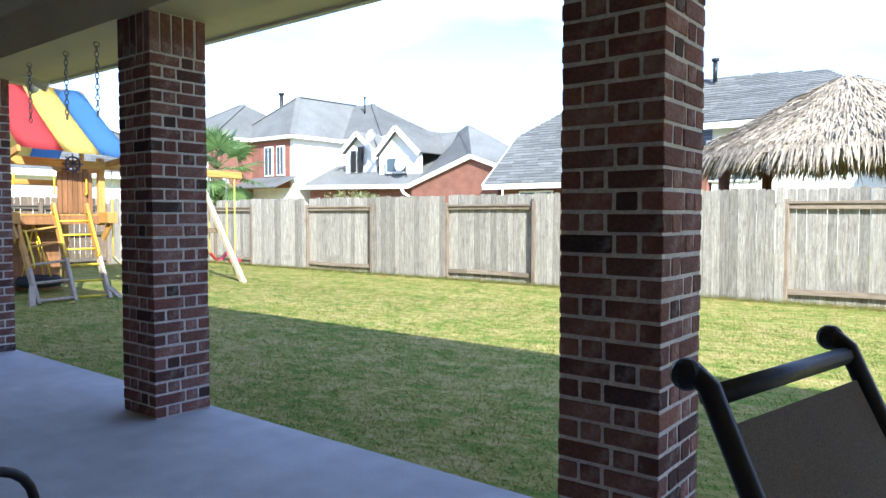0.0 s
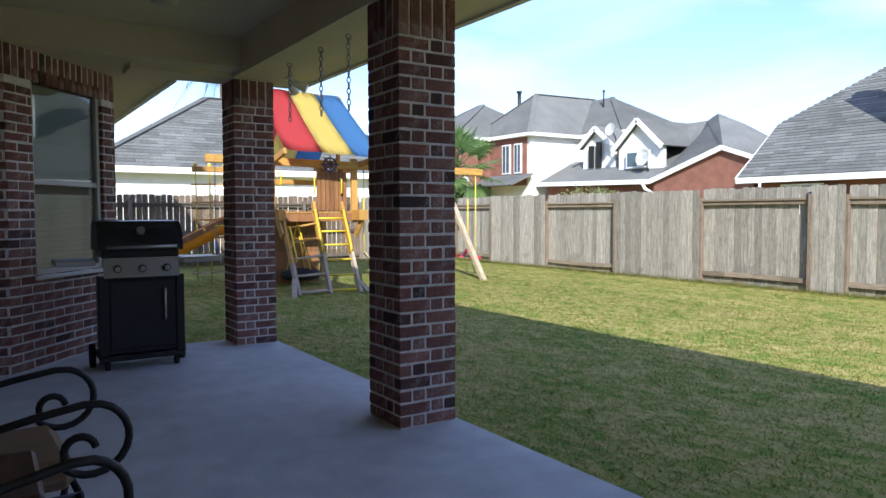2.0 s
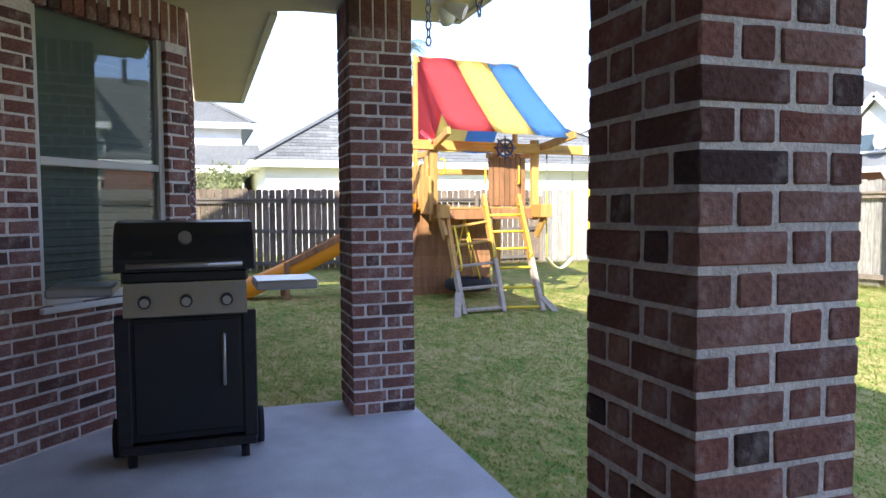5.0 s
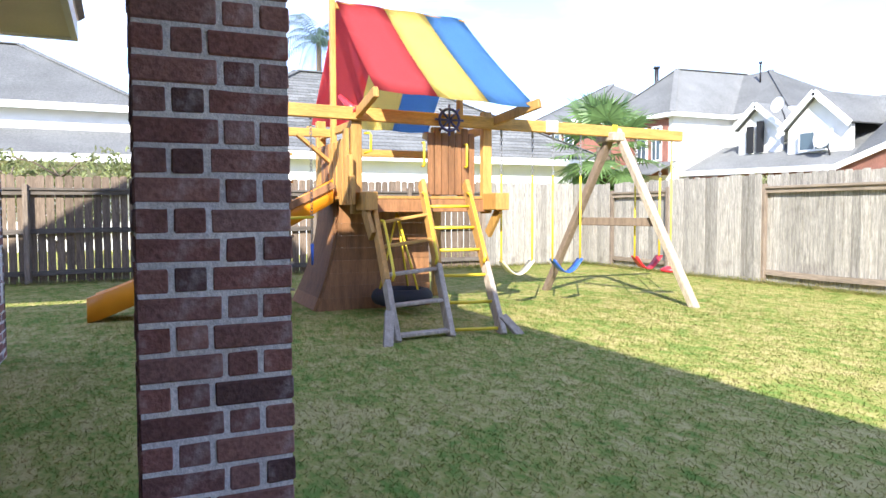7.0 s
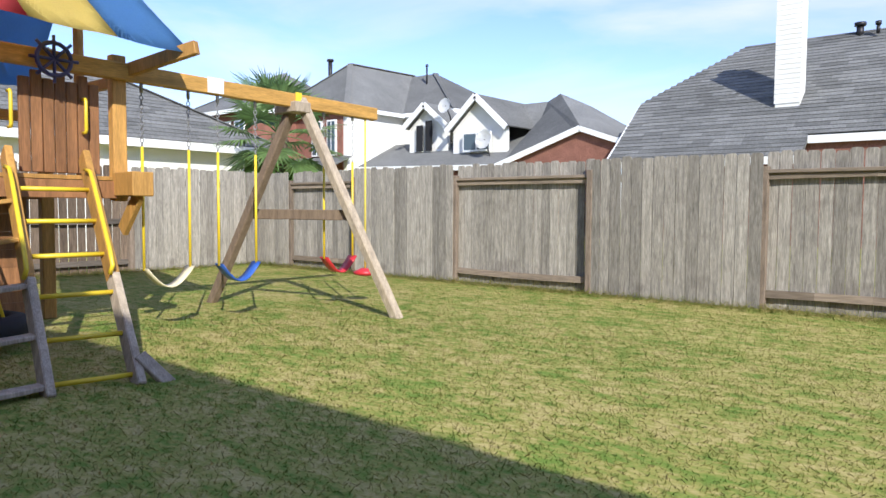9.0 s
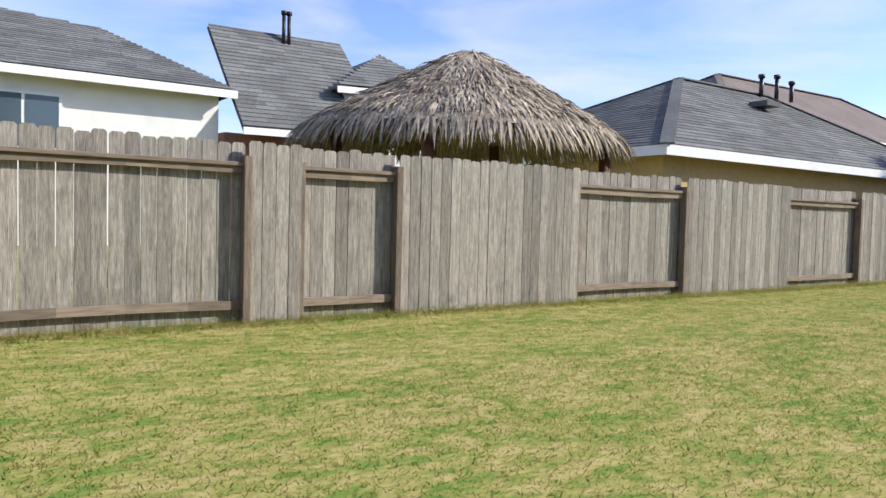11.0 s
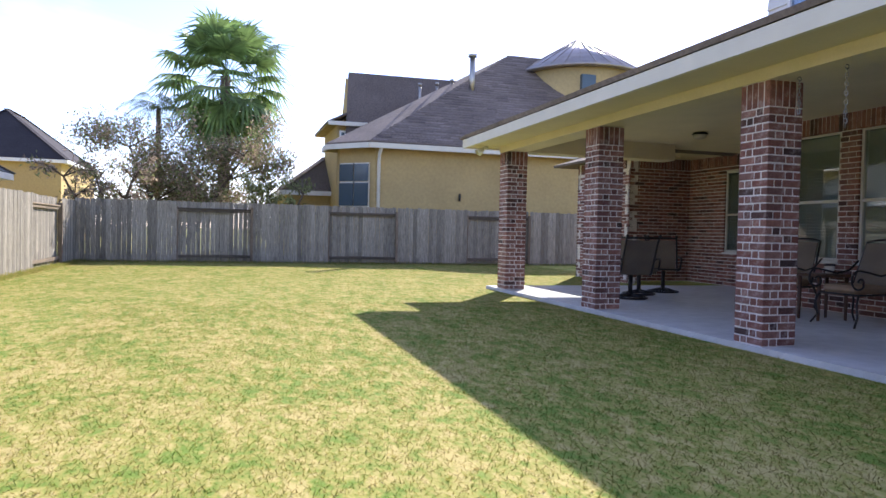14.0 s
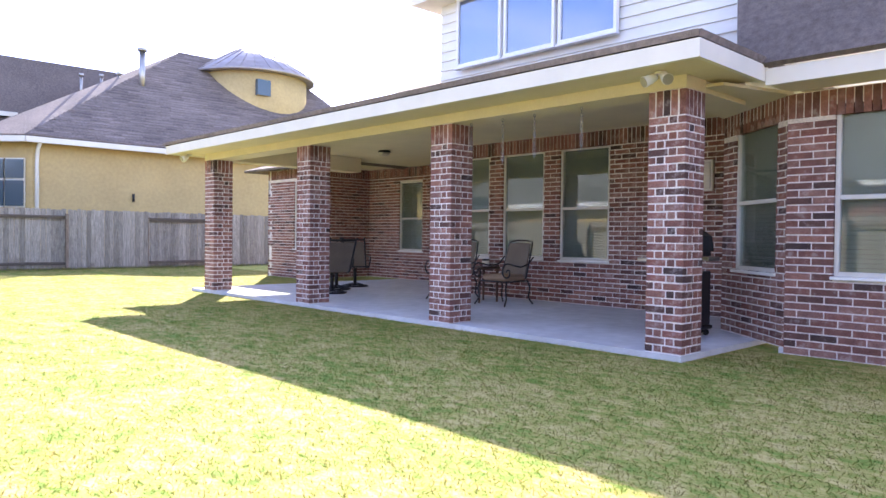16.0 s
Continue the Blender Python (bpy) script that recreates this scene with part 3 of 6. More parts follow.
house = thing("roof_house", (-3, 0, 2.8), "brown-grey asphalt shingle roof of the brick house", "roof", kind="structure")
ZF = 2.815
for i, o in enumerate((
    [(-7.55, 2.66, ZF), (3.46, 2.66, ZF), (0.6, 0.0, ZF + 0.76), (-4.9, 0.0, ZF + 0.76)],
    [(-7.55, -1.0, ZF), (-7.55, 2.66, ZF), (-4.9, 0.0, ZF + 0.76), (-4.9, -1.0, ZF + 0.76)],
    [(-11.75, -9.0, ZF - 0.04), (-11.75, 1.33, ZF - 0.04), (-10.0, -2.8, 8.6)],
    [(3.46, 2.66, ZF), (3.46, -7.0, ZF), (0.6, -7.0, ZF + 0.76), (0.6, 0.0, ZF + 0.76)],
    [(-11.75, 1.33, ZF - 0.04), (-7.3, 1.33, ZF - 0.04), (-5.4, -2.8, 8.6), (-10.0, -2.8, 8.6)],
    [(0.6, 0.0, ZF + 0.76), (0.6, -7, ZF + 0.76), (-2.0, -7, ZF + 2.0), (-2.0, -2.5, ZF + 2.0)],
    [(-4.9, 0.0, ZF + 0.76), (0.6, 0.0, ZF + 0.76), (-2.0, -2.5, ZF + 2.0), (-4.9, -2.5, ZF + 2.0)],
    [(7.9, -1.4, ZF), (7.9, -12, ZF), (3.4, -12, ZF + 1.2), (3.4, -4, ZF + 1.2)],
    [(3.45, -1.4, ZF), (7.9, -1.4, ZF), (5.5, -4, ZF + 1.0), (3.45, -4, ZF + 1.0)],
)):
    shingled(house, "shingles", o, M_SHINGLE_BROWN, seed=i)
    roof_plate(house, [Vector(p) - Vector((0, 0, 0.004)) for p in o], M_SHINGLE_BROWN)
for a, b in (((3.46, 2.66, ZF), (0.6, 0.0, ZF + 0.76)), ((0.6, 0, ZF + 0.76), (-2.0, -2.5, ZF + 2.0))):
    bm = B()
    beam(bm, a, b, 0.25, 0.03)
    part("ridge_cap", bm, M_SHINGLE_BROWN, house)

# upper storey
upper = thing("upper_storey", (-4.6, 0.4, 3.5), "white lap-siding upper storey with three windows", "house wall", kind="structure")
bm = B()
box(bm, -7.2, -2.05, -6.0, 0.42, 2.95, 4.85)
part("wall_core", bm, M_SIDING, upper)
for i in range(9):
    z = 3.45 + i * 0.15
    bm = B()
    poly(bm, [(-7.31, 0.427, z), (-2.04, 0.427, z), (-2.04, 0.424, z + 0.15), (-7.31, 0.424, z + 0.15)])
    poly(bm, [(-7.31, 0.45, z), (-2.04, 0.45, z), (-2.04, 0.427, z + 0.148), (-7.31, 0.427, z + 0.148)])
    poly(bm, [(-7.31, 0.424, z), (-2.04, 0.424, z), (-2.04, 0.45, z), (-7.31, 0.45, z)])
    part("siding_board", bm, M_SIDING, upper)
bm = B()
box(bm, -7.6, -1.7, -6, 0.8, 4.8, 4.95)
part("eave", bm, M_FASCIA, upper)


def sash_window(name, p0, p1, z0, z1, depth=0.03, mat=None, label="white vinyl single-hung window with closed blinds", meeting=0.46, blinds=True, back=0.12):
    """A single-hung window between two plan points; its outside is to the right of p0 to p1."""
    mat = mat or M_VINYL
    d = Vector((p1[0] - p0[0], p1[1] - p0[1]))
    L = d.length
    w = thing(name, (0, 0, 0), label, "window", kind="structure")
    f = 0.045
    bm = B()
    for a in ((0, f, z0, z1), (L - f, L, z0, z1), (f, L - f, z0, z0 + f), (f, L - f, z1 - f, z1)):
        box(bm, a[0], a[1], depth, depth + 0.07, a[2], a[3], 0.004)
    part("window_frame", bm, mat, w)
    zm = z0 + (z1 - z0) * meeting
    bm = B()
    box(bm, f, L - f, depth + 0.005, depth + 0.045, zm - 0.02, zm + 0.025, 0.004)
    part("meeting_rail", bm, mat, w)
    for a, b in ((z0 + f, zm - 0.02), (zm + 0.025, z1 - f)):
        bm = B()
        box(bm, f, L - f, depth + 0.03, depth + 0.036, a, b)
        ob = part("pane", bm, M_GLASS if blinds else M_COATED, w)
        ob.visible_shadow = False
    bm = B()
    box(bm, -0.02, L + 0.02, -0.03, depth + 0.06, z0 - 0.035, z0 - 0.002, 0.006)
    part("window_sill", bm, M_WHITE, w)
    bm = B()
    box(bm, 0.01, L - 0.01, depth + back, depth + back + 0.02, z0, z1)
    part("backing", bm, M_BLIND_BACK if blinds else M_SKY_REFLECTION, w)
    if blinds:
        bm = B()
        z = z0 + 0.06
        while z < z1 - 0.06:
            beam(bm, (f, depth + 0.075, z), (L - f, depth + 0.075, z), 0.05, 0.003, up=(0, 0.82, 0.57))
            z += 0.046
        part("blind", bm, M_BLIND, w)
    w.matrix_basis = Matrix.Translation((p0[0], p0[1], 0)) @ pose(0, 0, 0, 0, 0, math.degrees(math.atan2(d.y, d.x)))
    return w


# blue of the reflected sky, painted on the sheet behind the upper panes
M_SKY_REFLECTION = material("painted_sky_reflection", (0.30, 0.38, 0.55), 0.5)
M_BLIND = material("blind_slat", (0.40, 0.40, 0.37), 0.6)
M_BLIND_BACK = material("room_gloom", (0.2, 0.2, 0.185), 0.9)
k = 1


def on_wall(p0, p1, u0, u1):
    d = (Vector(p1) - Vector(p0)).normalized()
    return tuple(Vector(p0) + d * u0), tuple(Vector(p0) + d * u1)


for p0, p1, u0, u1, z0, z1 in (
    ((0.3, -1.5), (-6.5, -1.5), 0.7, 1.65, 0.73, 2.62), ((0.3, -1.5), (-6.5, -1.5), 1.98, 2.94, 0.73, 2.62), ((0.3, -1.5), (-6.5, -1.5), 3.28, 4.27, 0.73, 2.62),
    ((4.9, -3.5), (0.3, -3.5), 1.25, 2.15, 0.73, 2.5), ((7.46, -1.9), (4.9, -1.9), 1.35, 2.2, 0.73, 2.5),
    (C1, C2, 0.3, 1.24, 0.76, 2.44), (C2, (-12.2, 0.73), 0.45, 1.45, 0.76, 2.44), (C2, (-12.2, 0.73), 1.75, 2.75, 0.76, 2.44),
):
    a, b = on_wall(p0, p1, u0, u1)
    sash_window("window_%d" % k, a, b, z0, z1)
    k += 1
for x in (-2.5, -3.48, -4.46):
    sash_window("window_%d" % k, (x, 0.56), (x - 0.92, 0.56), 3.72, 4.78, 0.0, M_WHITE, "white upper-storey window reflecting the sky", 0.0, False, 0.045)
    k += 1

# ---- board fences with alternating sides ----
FENCE_TOP = 1.78


def fence_panel(p0, p1, recessed, seed, top=FENCE_TOP, board=None, rail=None, rails=(), gap=0.0):
    """One fence section; the yard is to the right of p0 to p1. recessed: boards behind the rails and posts."""
    r = random.Random(seed)
    d = Vector((p1[0] - p0[0], p1[1] - p0[1]))
    L = d.length
    pn = thing("fence_panel", (0, 0, 0), ("weathered grey-brown" if board is None else "shaded brown") + " board fence panel" + (" with its rails and posts showing" if recessed else " with boards on the yard face"), "fence", "board fence panels")
    n = max(3, round(L / 0.14))
    w = L / n
    y = 0.09 if recessed else -0.03
    for i in range(n):
        h = top + r.uniform(-0.018, 0.018)
        bm = B()
        y0 = y + r.uniform(-0.004, 0.004)
        lean = r.uniform(-0.005, 0.005)
        x0, x1 = i * w + 0.003, (i + 1) * w - r.uniform(0.001, 0.006) - gap * r.random()
        prof = [(x0, 0.0), (x1, 0.0), (x1 + lean, h - 0.025), (x1 - 0.022 + lean, h), (x0 + 0.022 + lean, h), (x0 + lean, h - 0.025)]
        poly(bm, [(a, y0, b) for a, b in prof], 0.016)
        part("picket", bm, board or M_FENCE, pn)
    for z in (0.17, top - 0.27) + tuple(rails):
        bm = B()
        sag = r.uniform(-0.02, 0.02)
        pts = [(L * q / 4, 0.04, z + sag * math.sin(math.pi * q / 4)) for q in range(5)]
        for a, b in zip(pts, pts[1:]):
            beam(bm, a, b, 0.04, 0.085)
        part("rail", bm, rail or M_RAIL, pn)
    bm = B()
    box(bm, -0.045, 0.045, -0.008, 0.07, -0.05, top - 0.16, 0.006)
    part("post", bm, M_POST, pn)
    if recessed:
        bm = B()
        box(bm, L - 0.05, L + 0.03, -0.05, 0.07, -0.05, top - 0.14, 0.006)
        part("post", bm, M_POST, pn)
        bm = B()
        box(bm, 0, L, -0.01, 0.02, top - 0.24, top - 0.2, 0.003)
        part("top_ledge", bm, rail or M_RAIL, pn)
    pn.matrix_basis = Matrix.Translation((p0[0], p0[1], G)) @ pose(0, 0, 0, 0, 0, math.degrees(math.atan2(d.y, d.x)))
    return pn


FY, FE, FW = 11.27, 13.55, -18.3
NORTH = [(FW, -17.3, 0), (-17.3, -15.5, 1), (-15.5, -13.3, 0), (-13.3, -10.97, 1), (-10.97, -8.81, 0), (-8.81, -6.6, 1), (-6.6, -6.04, 0), (-6.04, -4.88, 1), (-4.88, -2.1, 0),
         (-2.1, 0.16, 1), (0.16, 2.98, 0), (2.98, 5.46, 1), (5.46, 8.8, 0), (8.8, 11.75, 1), (11.75, FE, 0)]
for i, (a, b, rec) in enumerate(NORTH):
    fence_panel((a, FY), (b, FY), bool(rec), i)
marks = [FY, 8.46, 6.24, 3.86, 1.58, -0.88, -3.2, -5.5, -7.7]
for i, (a, b) in enumerate(zip(marks, marks[1:])):
    fence_panel((FE, a), (FE, b), i % 2 == 1, 40 + i, 1.86, rail=M_RAIL_DARK)
marks = [-7, -4.6, -2.2, 0.2, 2.6, 5.03, 7.0, 8.7, FY]
for i, (a, b) in enumerate(zip(marks, marks[1:])):
    fence_panel((FW, a), (FW, b), i < 7, 60 + i, 1.8, board=M_FENCE_BROWN_SHADED if i < 7 else None, rail=M_RAIL_DARK, rails=(0.87,) if i < 7 else (), gap=0.014 if i < 7 else 0.0)

# ---- play tower with swing beam ----
play = thing("play_tower", (-12.9, 4.9, G), "cedar play tower with striped canopy, ladders, orange slide and swing beam", "playset")
M_DARKWOOD = material("weathered_brown_timber", (0.20, 0.145, 0.10), 0.85, vary=((2, 0.2), (14, 0.25)), grain=(9, 9, 1.0), bump=0.4, bump_scale=10, spec=0.2)
XF, XR, YS, YN = -12.45, -13.95, 4.02, 5.66


def pt(name, mat, *ops, parent=None, label=""):
    bm = B()
    for o in ops:
        o[0](bm, *o[1:])
    return part(name, bm, mat, parent or play, label)


for x, y, z in ((XF, YS, 2.3), (XF, YN, 2.32), (XR, YS, 2.3), (XR, YN, 2.3)):
    pt("post", M_CEDAR, (box, x - 0.045, x + 0.045, y - 0.06, y + 0.06, 1.1 if x == XF else G, z, 0.008))
pt("ridge_post", M_CEDAR, (box, -13.28, -13.19, YS - 0.06, YS - 0.0, 1.3, 3.68, 0.006))
pt("ridge_post", M_CEDAR, (box, -13.28, -13.19, YN + 0.0, YN + 0.06, 1.3, 3.6, 0.006))
for i in range(11):
    x = XR + 0.05 + i * 0.136
    pt("deck_board", M_CEDAR, (box, x, x + 0.126, YS - 0.1, YN + 0.1, 1.27, 1.305, 0.004))
pt("deck_fascia", M_REDWOOD, (box, XF + 0.05, XF + 0.085, YS + 0.05, YN - 0.05, 1.12, 1.265, 0.005))
pt("deck_fascia", M_REDWOOD, (box, XR - 0.085, XR - 0.05, YS - 0.1, YN + 0.1, 1.12, 1.265, 0.005))
pt("deck_block", M_CEDAR, (box, XF + 0.05, XF + 0.4, YS - 0.02, YS + 0.12, 1.14, 1.34, 0.008))
pt("deck_block", M_CEDAR, (box, XF + 0.05, XF + 0.4, YN - 0.08, YN + 0.1, 1.14, 1.34, 0.008))
pt("brace", M_CEDAR, (beam, (XF + 0.3, YN + 0.02, 1.15), (XF + 0.02, YN + 0.02, 0.85), 0.05, 0.12, (0, 0, 1), 0.006))
pt("brace", M_CEDAR, (beam, (XF + 0.25, YS + 0.02, 1.15), (XF + 0.5, YS + 0.02, 0.86), 0.05, 0.14, (0, 0, 1), 0.006))
# skirt under the deck, flaring to the lawn
for i in range(9):
    z0, z1 = G + i * 0.15, G + (i + 1) * 0.15 - 0.002
    f0, f1 = (1 - i / 9) ** 2 * 0.3, (1 - (i + 1) / 9) ** 2 * 0.3
    pt("skirt_board", M_REDWOOD, (poly, [(-13.05, YS - 0.02 - f0, z0), (-13.05, 5.15 + f0 * 0.1, z0), (-13.05, 5.15 + f1 * 0.1, z1), (-13.05, YS - 0.02 - f1, z1)], 0.03))
    pt("skirt_board", M_REDWOOD, (poly, [(-13.08, YS - 0.02 - f0, z0), (XR - f0, YS - 0.02 - f0, z0), (XR - f1, YS - 0.02 - f1, z1), (-13.08, YS - 0.02 - f1, z1)], 0.03))
# panel of upright boards, ship's wheel and handles
for i in range(7):
    y = 4.9 + i * 0.088
    pt("panel_board", M_REDWOOD, (box, XF - 0.03, XF + 0.0, y, y + 0.08, 1.32, 2.05 + 0.06 * (i % 2), 0.006))
for y in (5.37, 4.82):
    pt("grab_handle", M_YELLOW, (tube, [(XF + 0.01, y, 1.92), (XF + 0.06, y, 1.92), (XF + 0.07, y, 1.9), (XF + 0.07, y, 1.67), (XF + 0.06, y, 1.65), (XF + 0.01, y, 1.65)], 0.014))
pt("grab_handle", M_YELLOW, (tube, [(XF + 0.02, 4.12, 2.0), (XF + 0.08, 4.16, 2.0), (XF + 0.09, 4.17, 1.98), (XF + 0.09, 4.17, 1.8), (XF + 0.02, 4.12, 1.78)], 0.014))
wc = Vector((XF + 0.16, 5.1, 2.18))
ring = [wc + Vector((0, math.cos(a), math.sin(a))) * 0.125 for a in (2 * math.pi * k / 20 for k in range(21))]
wheel = pt("ship_wheel", M_NAVY, (tube, ring, 0.017), label="navy plastic ship's wheel")
for k in range(8):
    a = math.pi * k / 4
    pt("spoke", M_NAVY, (tube, [wc, wc + Vector((0, math.cos(a), math.sin(a))) * 0.18], 0.013), parent=wheel)
# stepped cedar wall beside the slide
for i, (x, zt) in enumerate(((XF - 0.05, 2.05), (XF - 0.2, 1.95), (XF + 0.09, 1.75), (XF + 0.16, 1.52))):
    pt("wall_board", M_CEDAR, (box, x - 0.06, x + 0.06, YS - 0.12, YS - 0.075, 1.2, zt, 0.005))
for i in range(6):
    x = XR + 0.1 + i * 0.18
    pt("wall_board", M_REDWOOD if i in (1, 2) else M_CEDAR, (box, x, x + 0.15, YS - 0.075, YS - 0.045, 1.25, 1.95, 0.005))
for y in (YS, YN):
    pt("top_rail", M_CEDAR, (box, XR, XF, y - 0.03, y + 0.03, 2.06, 2.15, 0.006))
pt("top_rail", M_CEDAR_BEAM, (box, XR - 0.03, XR + 0.03, YS, YN, 1.86, 1.96, 0.006))
# telescope
pt("telescope", M_RED, (tube, [(XF + 0.1, YS - 0.02, 2.22), (XF - 0.18, YS - 0.12, 2.42)], 0.045, 10, 0.03))
# swing beam
BX, BZ = XF + 0.06, 2.19
pt("swing_beam", M_CEDAR_BEAM, (beam, (BX, 2.84, BZ + 0.03), (BX, 8.66, BZ - 0.05), 0.09, 0.14, (0, 0, 1), 0.008))
pt("beam_plate", M_WHITE, (box, BX + 0.046, BX + 0.05, 6.45, 6.62, BZ - 0.08, BZ + 0.06))
AY = 7.5
pt("a_frame_leg", M_GREYWOOD, (beam, (-11.38, 8.0, G - 0.05), (-12.40, AY + 0.06, 2.2), 0.1, 0.1, (0, 1, 0), 0.012))
pt("a_frame_leg", M_DARKWOOD, (beam, (-13.85, 7.4, G - 0.05), (-12.42, AY, 2.12), 0.1, 0.1, (0, 1, 0), 0.012))
pt("a_frame_crossbar", M_DARKWOOD, (beam, (-13.25, 7.56, 0.98), (-11.86, 7.83, 0.98), 0.04, 0.11, (0, 0, 1), 0.006))
pt("beam_bracket", M_GREYWOOD, (box, -12.62, -12.26, AY - 0.1, AY + 0.1, 2.03, 2.14, 0.01))
pt("beam_tag", M_YELLOW, (box, BX + 0.046, BX + 0.056, AY - 0.04, AY + 0.04, 2.1, 2.24, 0.003))


def chain(bm, p, q, r=0.016, link=0.045):
    p, q = Vector(p), Vector(q)
    d = q - p
    n = max(2, int(d.length / (link * 0.75)))
    u = d.normalized()
    a = u.orthogonal().normalized()
    b = u.cross(a)
    for i in range(n):
        c = p + d * (i + 0.5) / n
        s = a if i % 2 else b
        pts = [c + u * math.sin(t) * link * 0.5 + s * math.cos(t) * r for t in (2 * math.pi * k / 6 for k in range(7))]
        for x, y in zip(pts, pts[1:]):
            beam(bm, x, y, 0.006, 0.006)
    return bm


def swing(y0, y1, mat, label, zs=0.42):
    for y in (y0, y1):
        pt("swing_hanger", M_CHAIN, (tube, [(BX, y, BZ - 0.05), (BX, y, BZ - 0.16)], 0.015))
        pt("chain", M_CHAIN, (chain, (BX, y, BZ - 0.15), (BX, y, BZ - 0.62)))
        pt("chain_sleeve", M_YELLOW, (tube, [(BX, y, BZ - 0.62), (BX, y, zs + 0.08)], 0.013))
    bm = B()
    n = 10
    w = 0.07
    rows = []
    for i in range(n + 1):
        f = i / n
        y, z = y0 + (y1 - y0) * f, zs + 0.1 - 0.17 * math.sin(math.pi * f)
        rows.append([bm.verts.new((BX + s * w, y, z + h)) for s, h in ((-1, 0), (1, 0), (1, -0.012), (-1, -0.012))])
    for a, b in zip(rows, rows[1:]):
        for k in range(4):
            bm.faces.new((a[k], a[(k + 1) % 4], b[(k + 1) % 4], b[k])).smooth = True
    bm.faces.new(rows[0]), bm.faces.new(rows[-1][::-1])
    part("swing_seat", bm, mat, play, label)


swing(5.84, 6.28, M_IVORY, "ivory plastic belt swing seat")
swing(6.58, 7.0, M_BLUE, "blue plastic belt swing seat")
swing(7.88, 8.3, M_RED, "red plastic belt swing seat")
pt("disc_rope", M_ROPE, (tube, [(BX, 8.5, BZ), (BX, 8.5, 0.3)], 0.012))
pt("disc_seat", M_RED, (lathe, BX, 8.5, [(0.05, 0.27), (0.13, 0.29), (0.14, 0.32), (0.05, 0.36)]), label="red plastic disc seat")
# trapeze on the short end of the beam
for y in (3.0, 3.5):
    pt("chain", M_CHAIN, (chain, (BX, y, BZ - 0.03), (BX, y, 0.75)))
    pt("trapeze_ring", M_BLUE, (tube, [(BX, y, 0.78), (BX, y, 0.55)], 0.02, 8, 0.012))
pt("trapeze_bar", M_YELLOW, (tube, [(BX, 2.98, 1.05), (BX, 3.52, 1.07)], 0.016))
# rope ladder with its beam
pt("rope_ladder_beam", M_CEDAR_BEAM, (beam, (-13.3, 2.84, 2.08), (-13.3, YS, 2.08), 0.06, 0.1, (0, 0, 1), 0.006))
pt("rope_ladder_brace", M_CEDAR, (beam, (-13.3, 3.55, 2.06), (-13.3, YS - 0.05, 1.72), 0.04, 0.1, (1, 0, 0), 0.006))
for y in (2.9, 3.15, 3.42):
    pt("rope", M_ROPE, (tube, [(-13.3, y, 2.16), (-13.3, y + 0.01, 1.2), (-13.25, y, G + 0.03)], 0.012))
    pt("rope_knot", M_ROPE, (lathe, -13.3, y, [(0.01, 2.11), (0.035, 2.14), (0.035, 2.17), (0.01, 2.2)], 10))
for i, z in enumerate((1.8, 1.47, 1.15, 0.82, 0.5, 0.18)):
    pt("rope_rung", M_CEDAR_BEAM if i < 3 else M_GREYWOOD, (beam, (-13.3, 2.82, z), (-13.3, 3.5, z + 0.015), 0.06, 0.03, (0, 0, 1), 0.004))
# ladders; lower rails and steps are greyer, the house's shade put into their colour
RL = [((-10.8, 3.88, G - 0.03), (-12.2, 4.14, 1.12)), ((-10.86, 4.45, G - 0.03), (-12.32, 4.76, 1.46)), ((-10.76, 4.95, G - 0.03), (-12.32, 5.32, 1.46))]
for i, (a, b) in enumerate(RL):
    a, b = Vector(a), Vector(b)
    mid = a + (b - a) * 0.42
    pt("ladder_rail", M_GREYWOOD, (beam, a, mid, 0.055, 0.13, (1, 0, 0.9), 0.008))
    pt("ladder_rail", M_CEDAR, (beam, mid, b, 0.055, 0.13, (1, 0, 0.9), 0.008))
    q = lambda f, s: a + (b - a) * f + Vector((0.05 + s, -0.045 if i else 0.045, 0.03 + s * 0.5))
    pt("hand_grip", M_YELLOW, (tube, [q(0.9, 0), q(0.87, 0.06), q(0.8, 0.07), q(0.5, 0.07), q(0.44, 0.06), q(0.42, 0)], 0.016))
on = lambda k, f: Vector(RL[k][0]) + (Vector(RL[k][1]) - Vector(RL[k][0])) * f
for f in (0.06, 0.26, 0.48, 0.7, 0.9):
    g = f * 0.85
    pt("ladder_step", M_GREYWOOD if f < 0.5 else M_CEDAR_BEAM, (beam, on(0, f), on(1, g), 0.12, 0.03, (0, 0, 1), 0.005))
for f in (0.05, 0.2, 0.36, 0.52, 0.67, 0.82):
    pt("ladder_rung", M_YELLOW, (tube, [on(1, f), on(2, f)], 0.017))
pt("ladder_foot", M_GREYWOOD, (beam, (-10.62, 3.72, G - 0.03), (-10.95, 3.86, 0.2), 0.04, 0.09, (0, 1, 0), 0.006))
pt("ladder_foot", M_GREYWOOD, (beam, (-10.68, 5.12, G - 0.03), (-10.86, 5.0, 0.1), 0.04, 0.09, (0, 1, 0), 0.006))
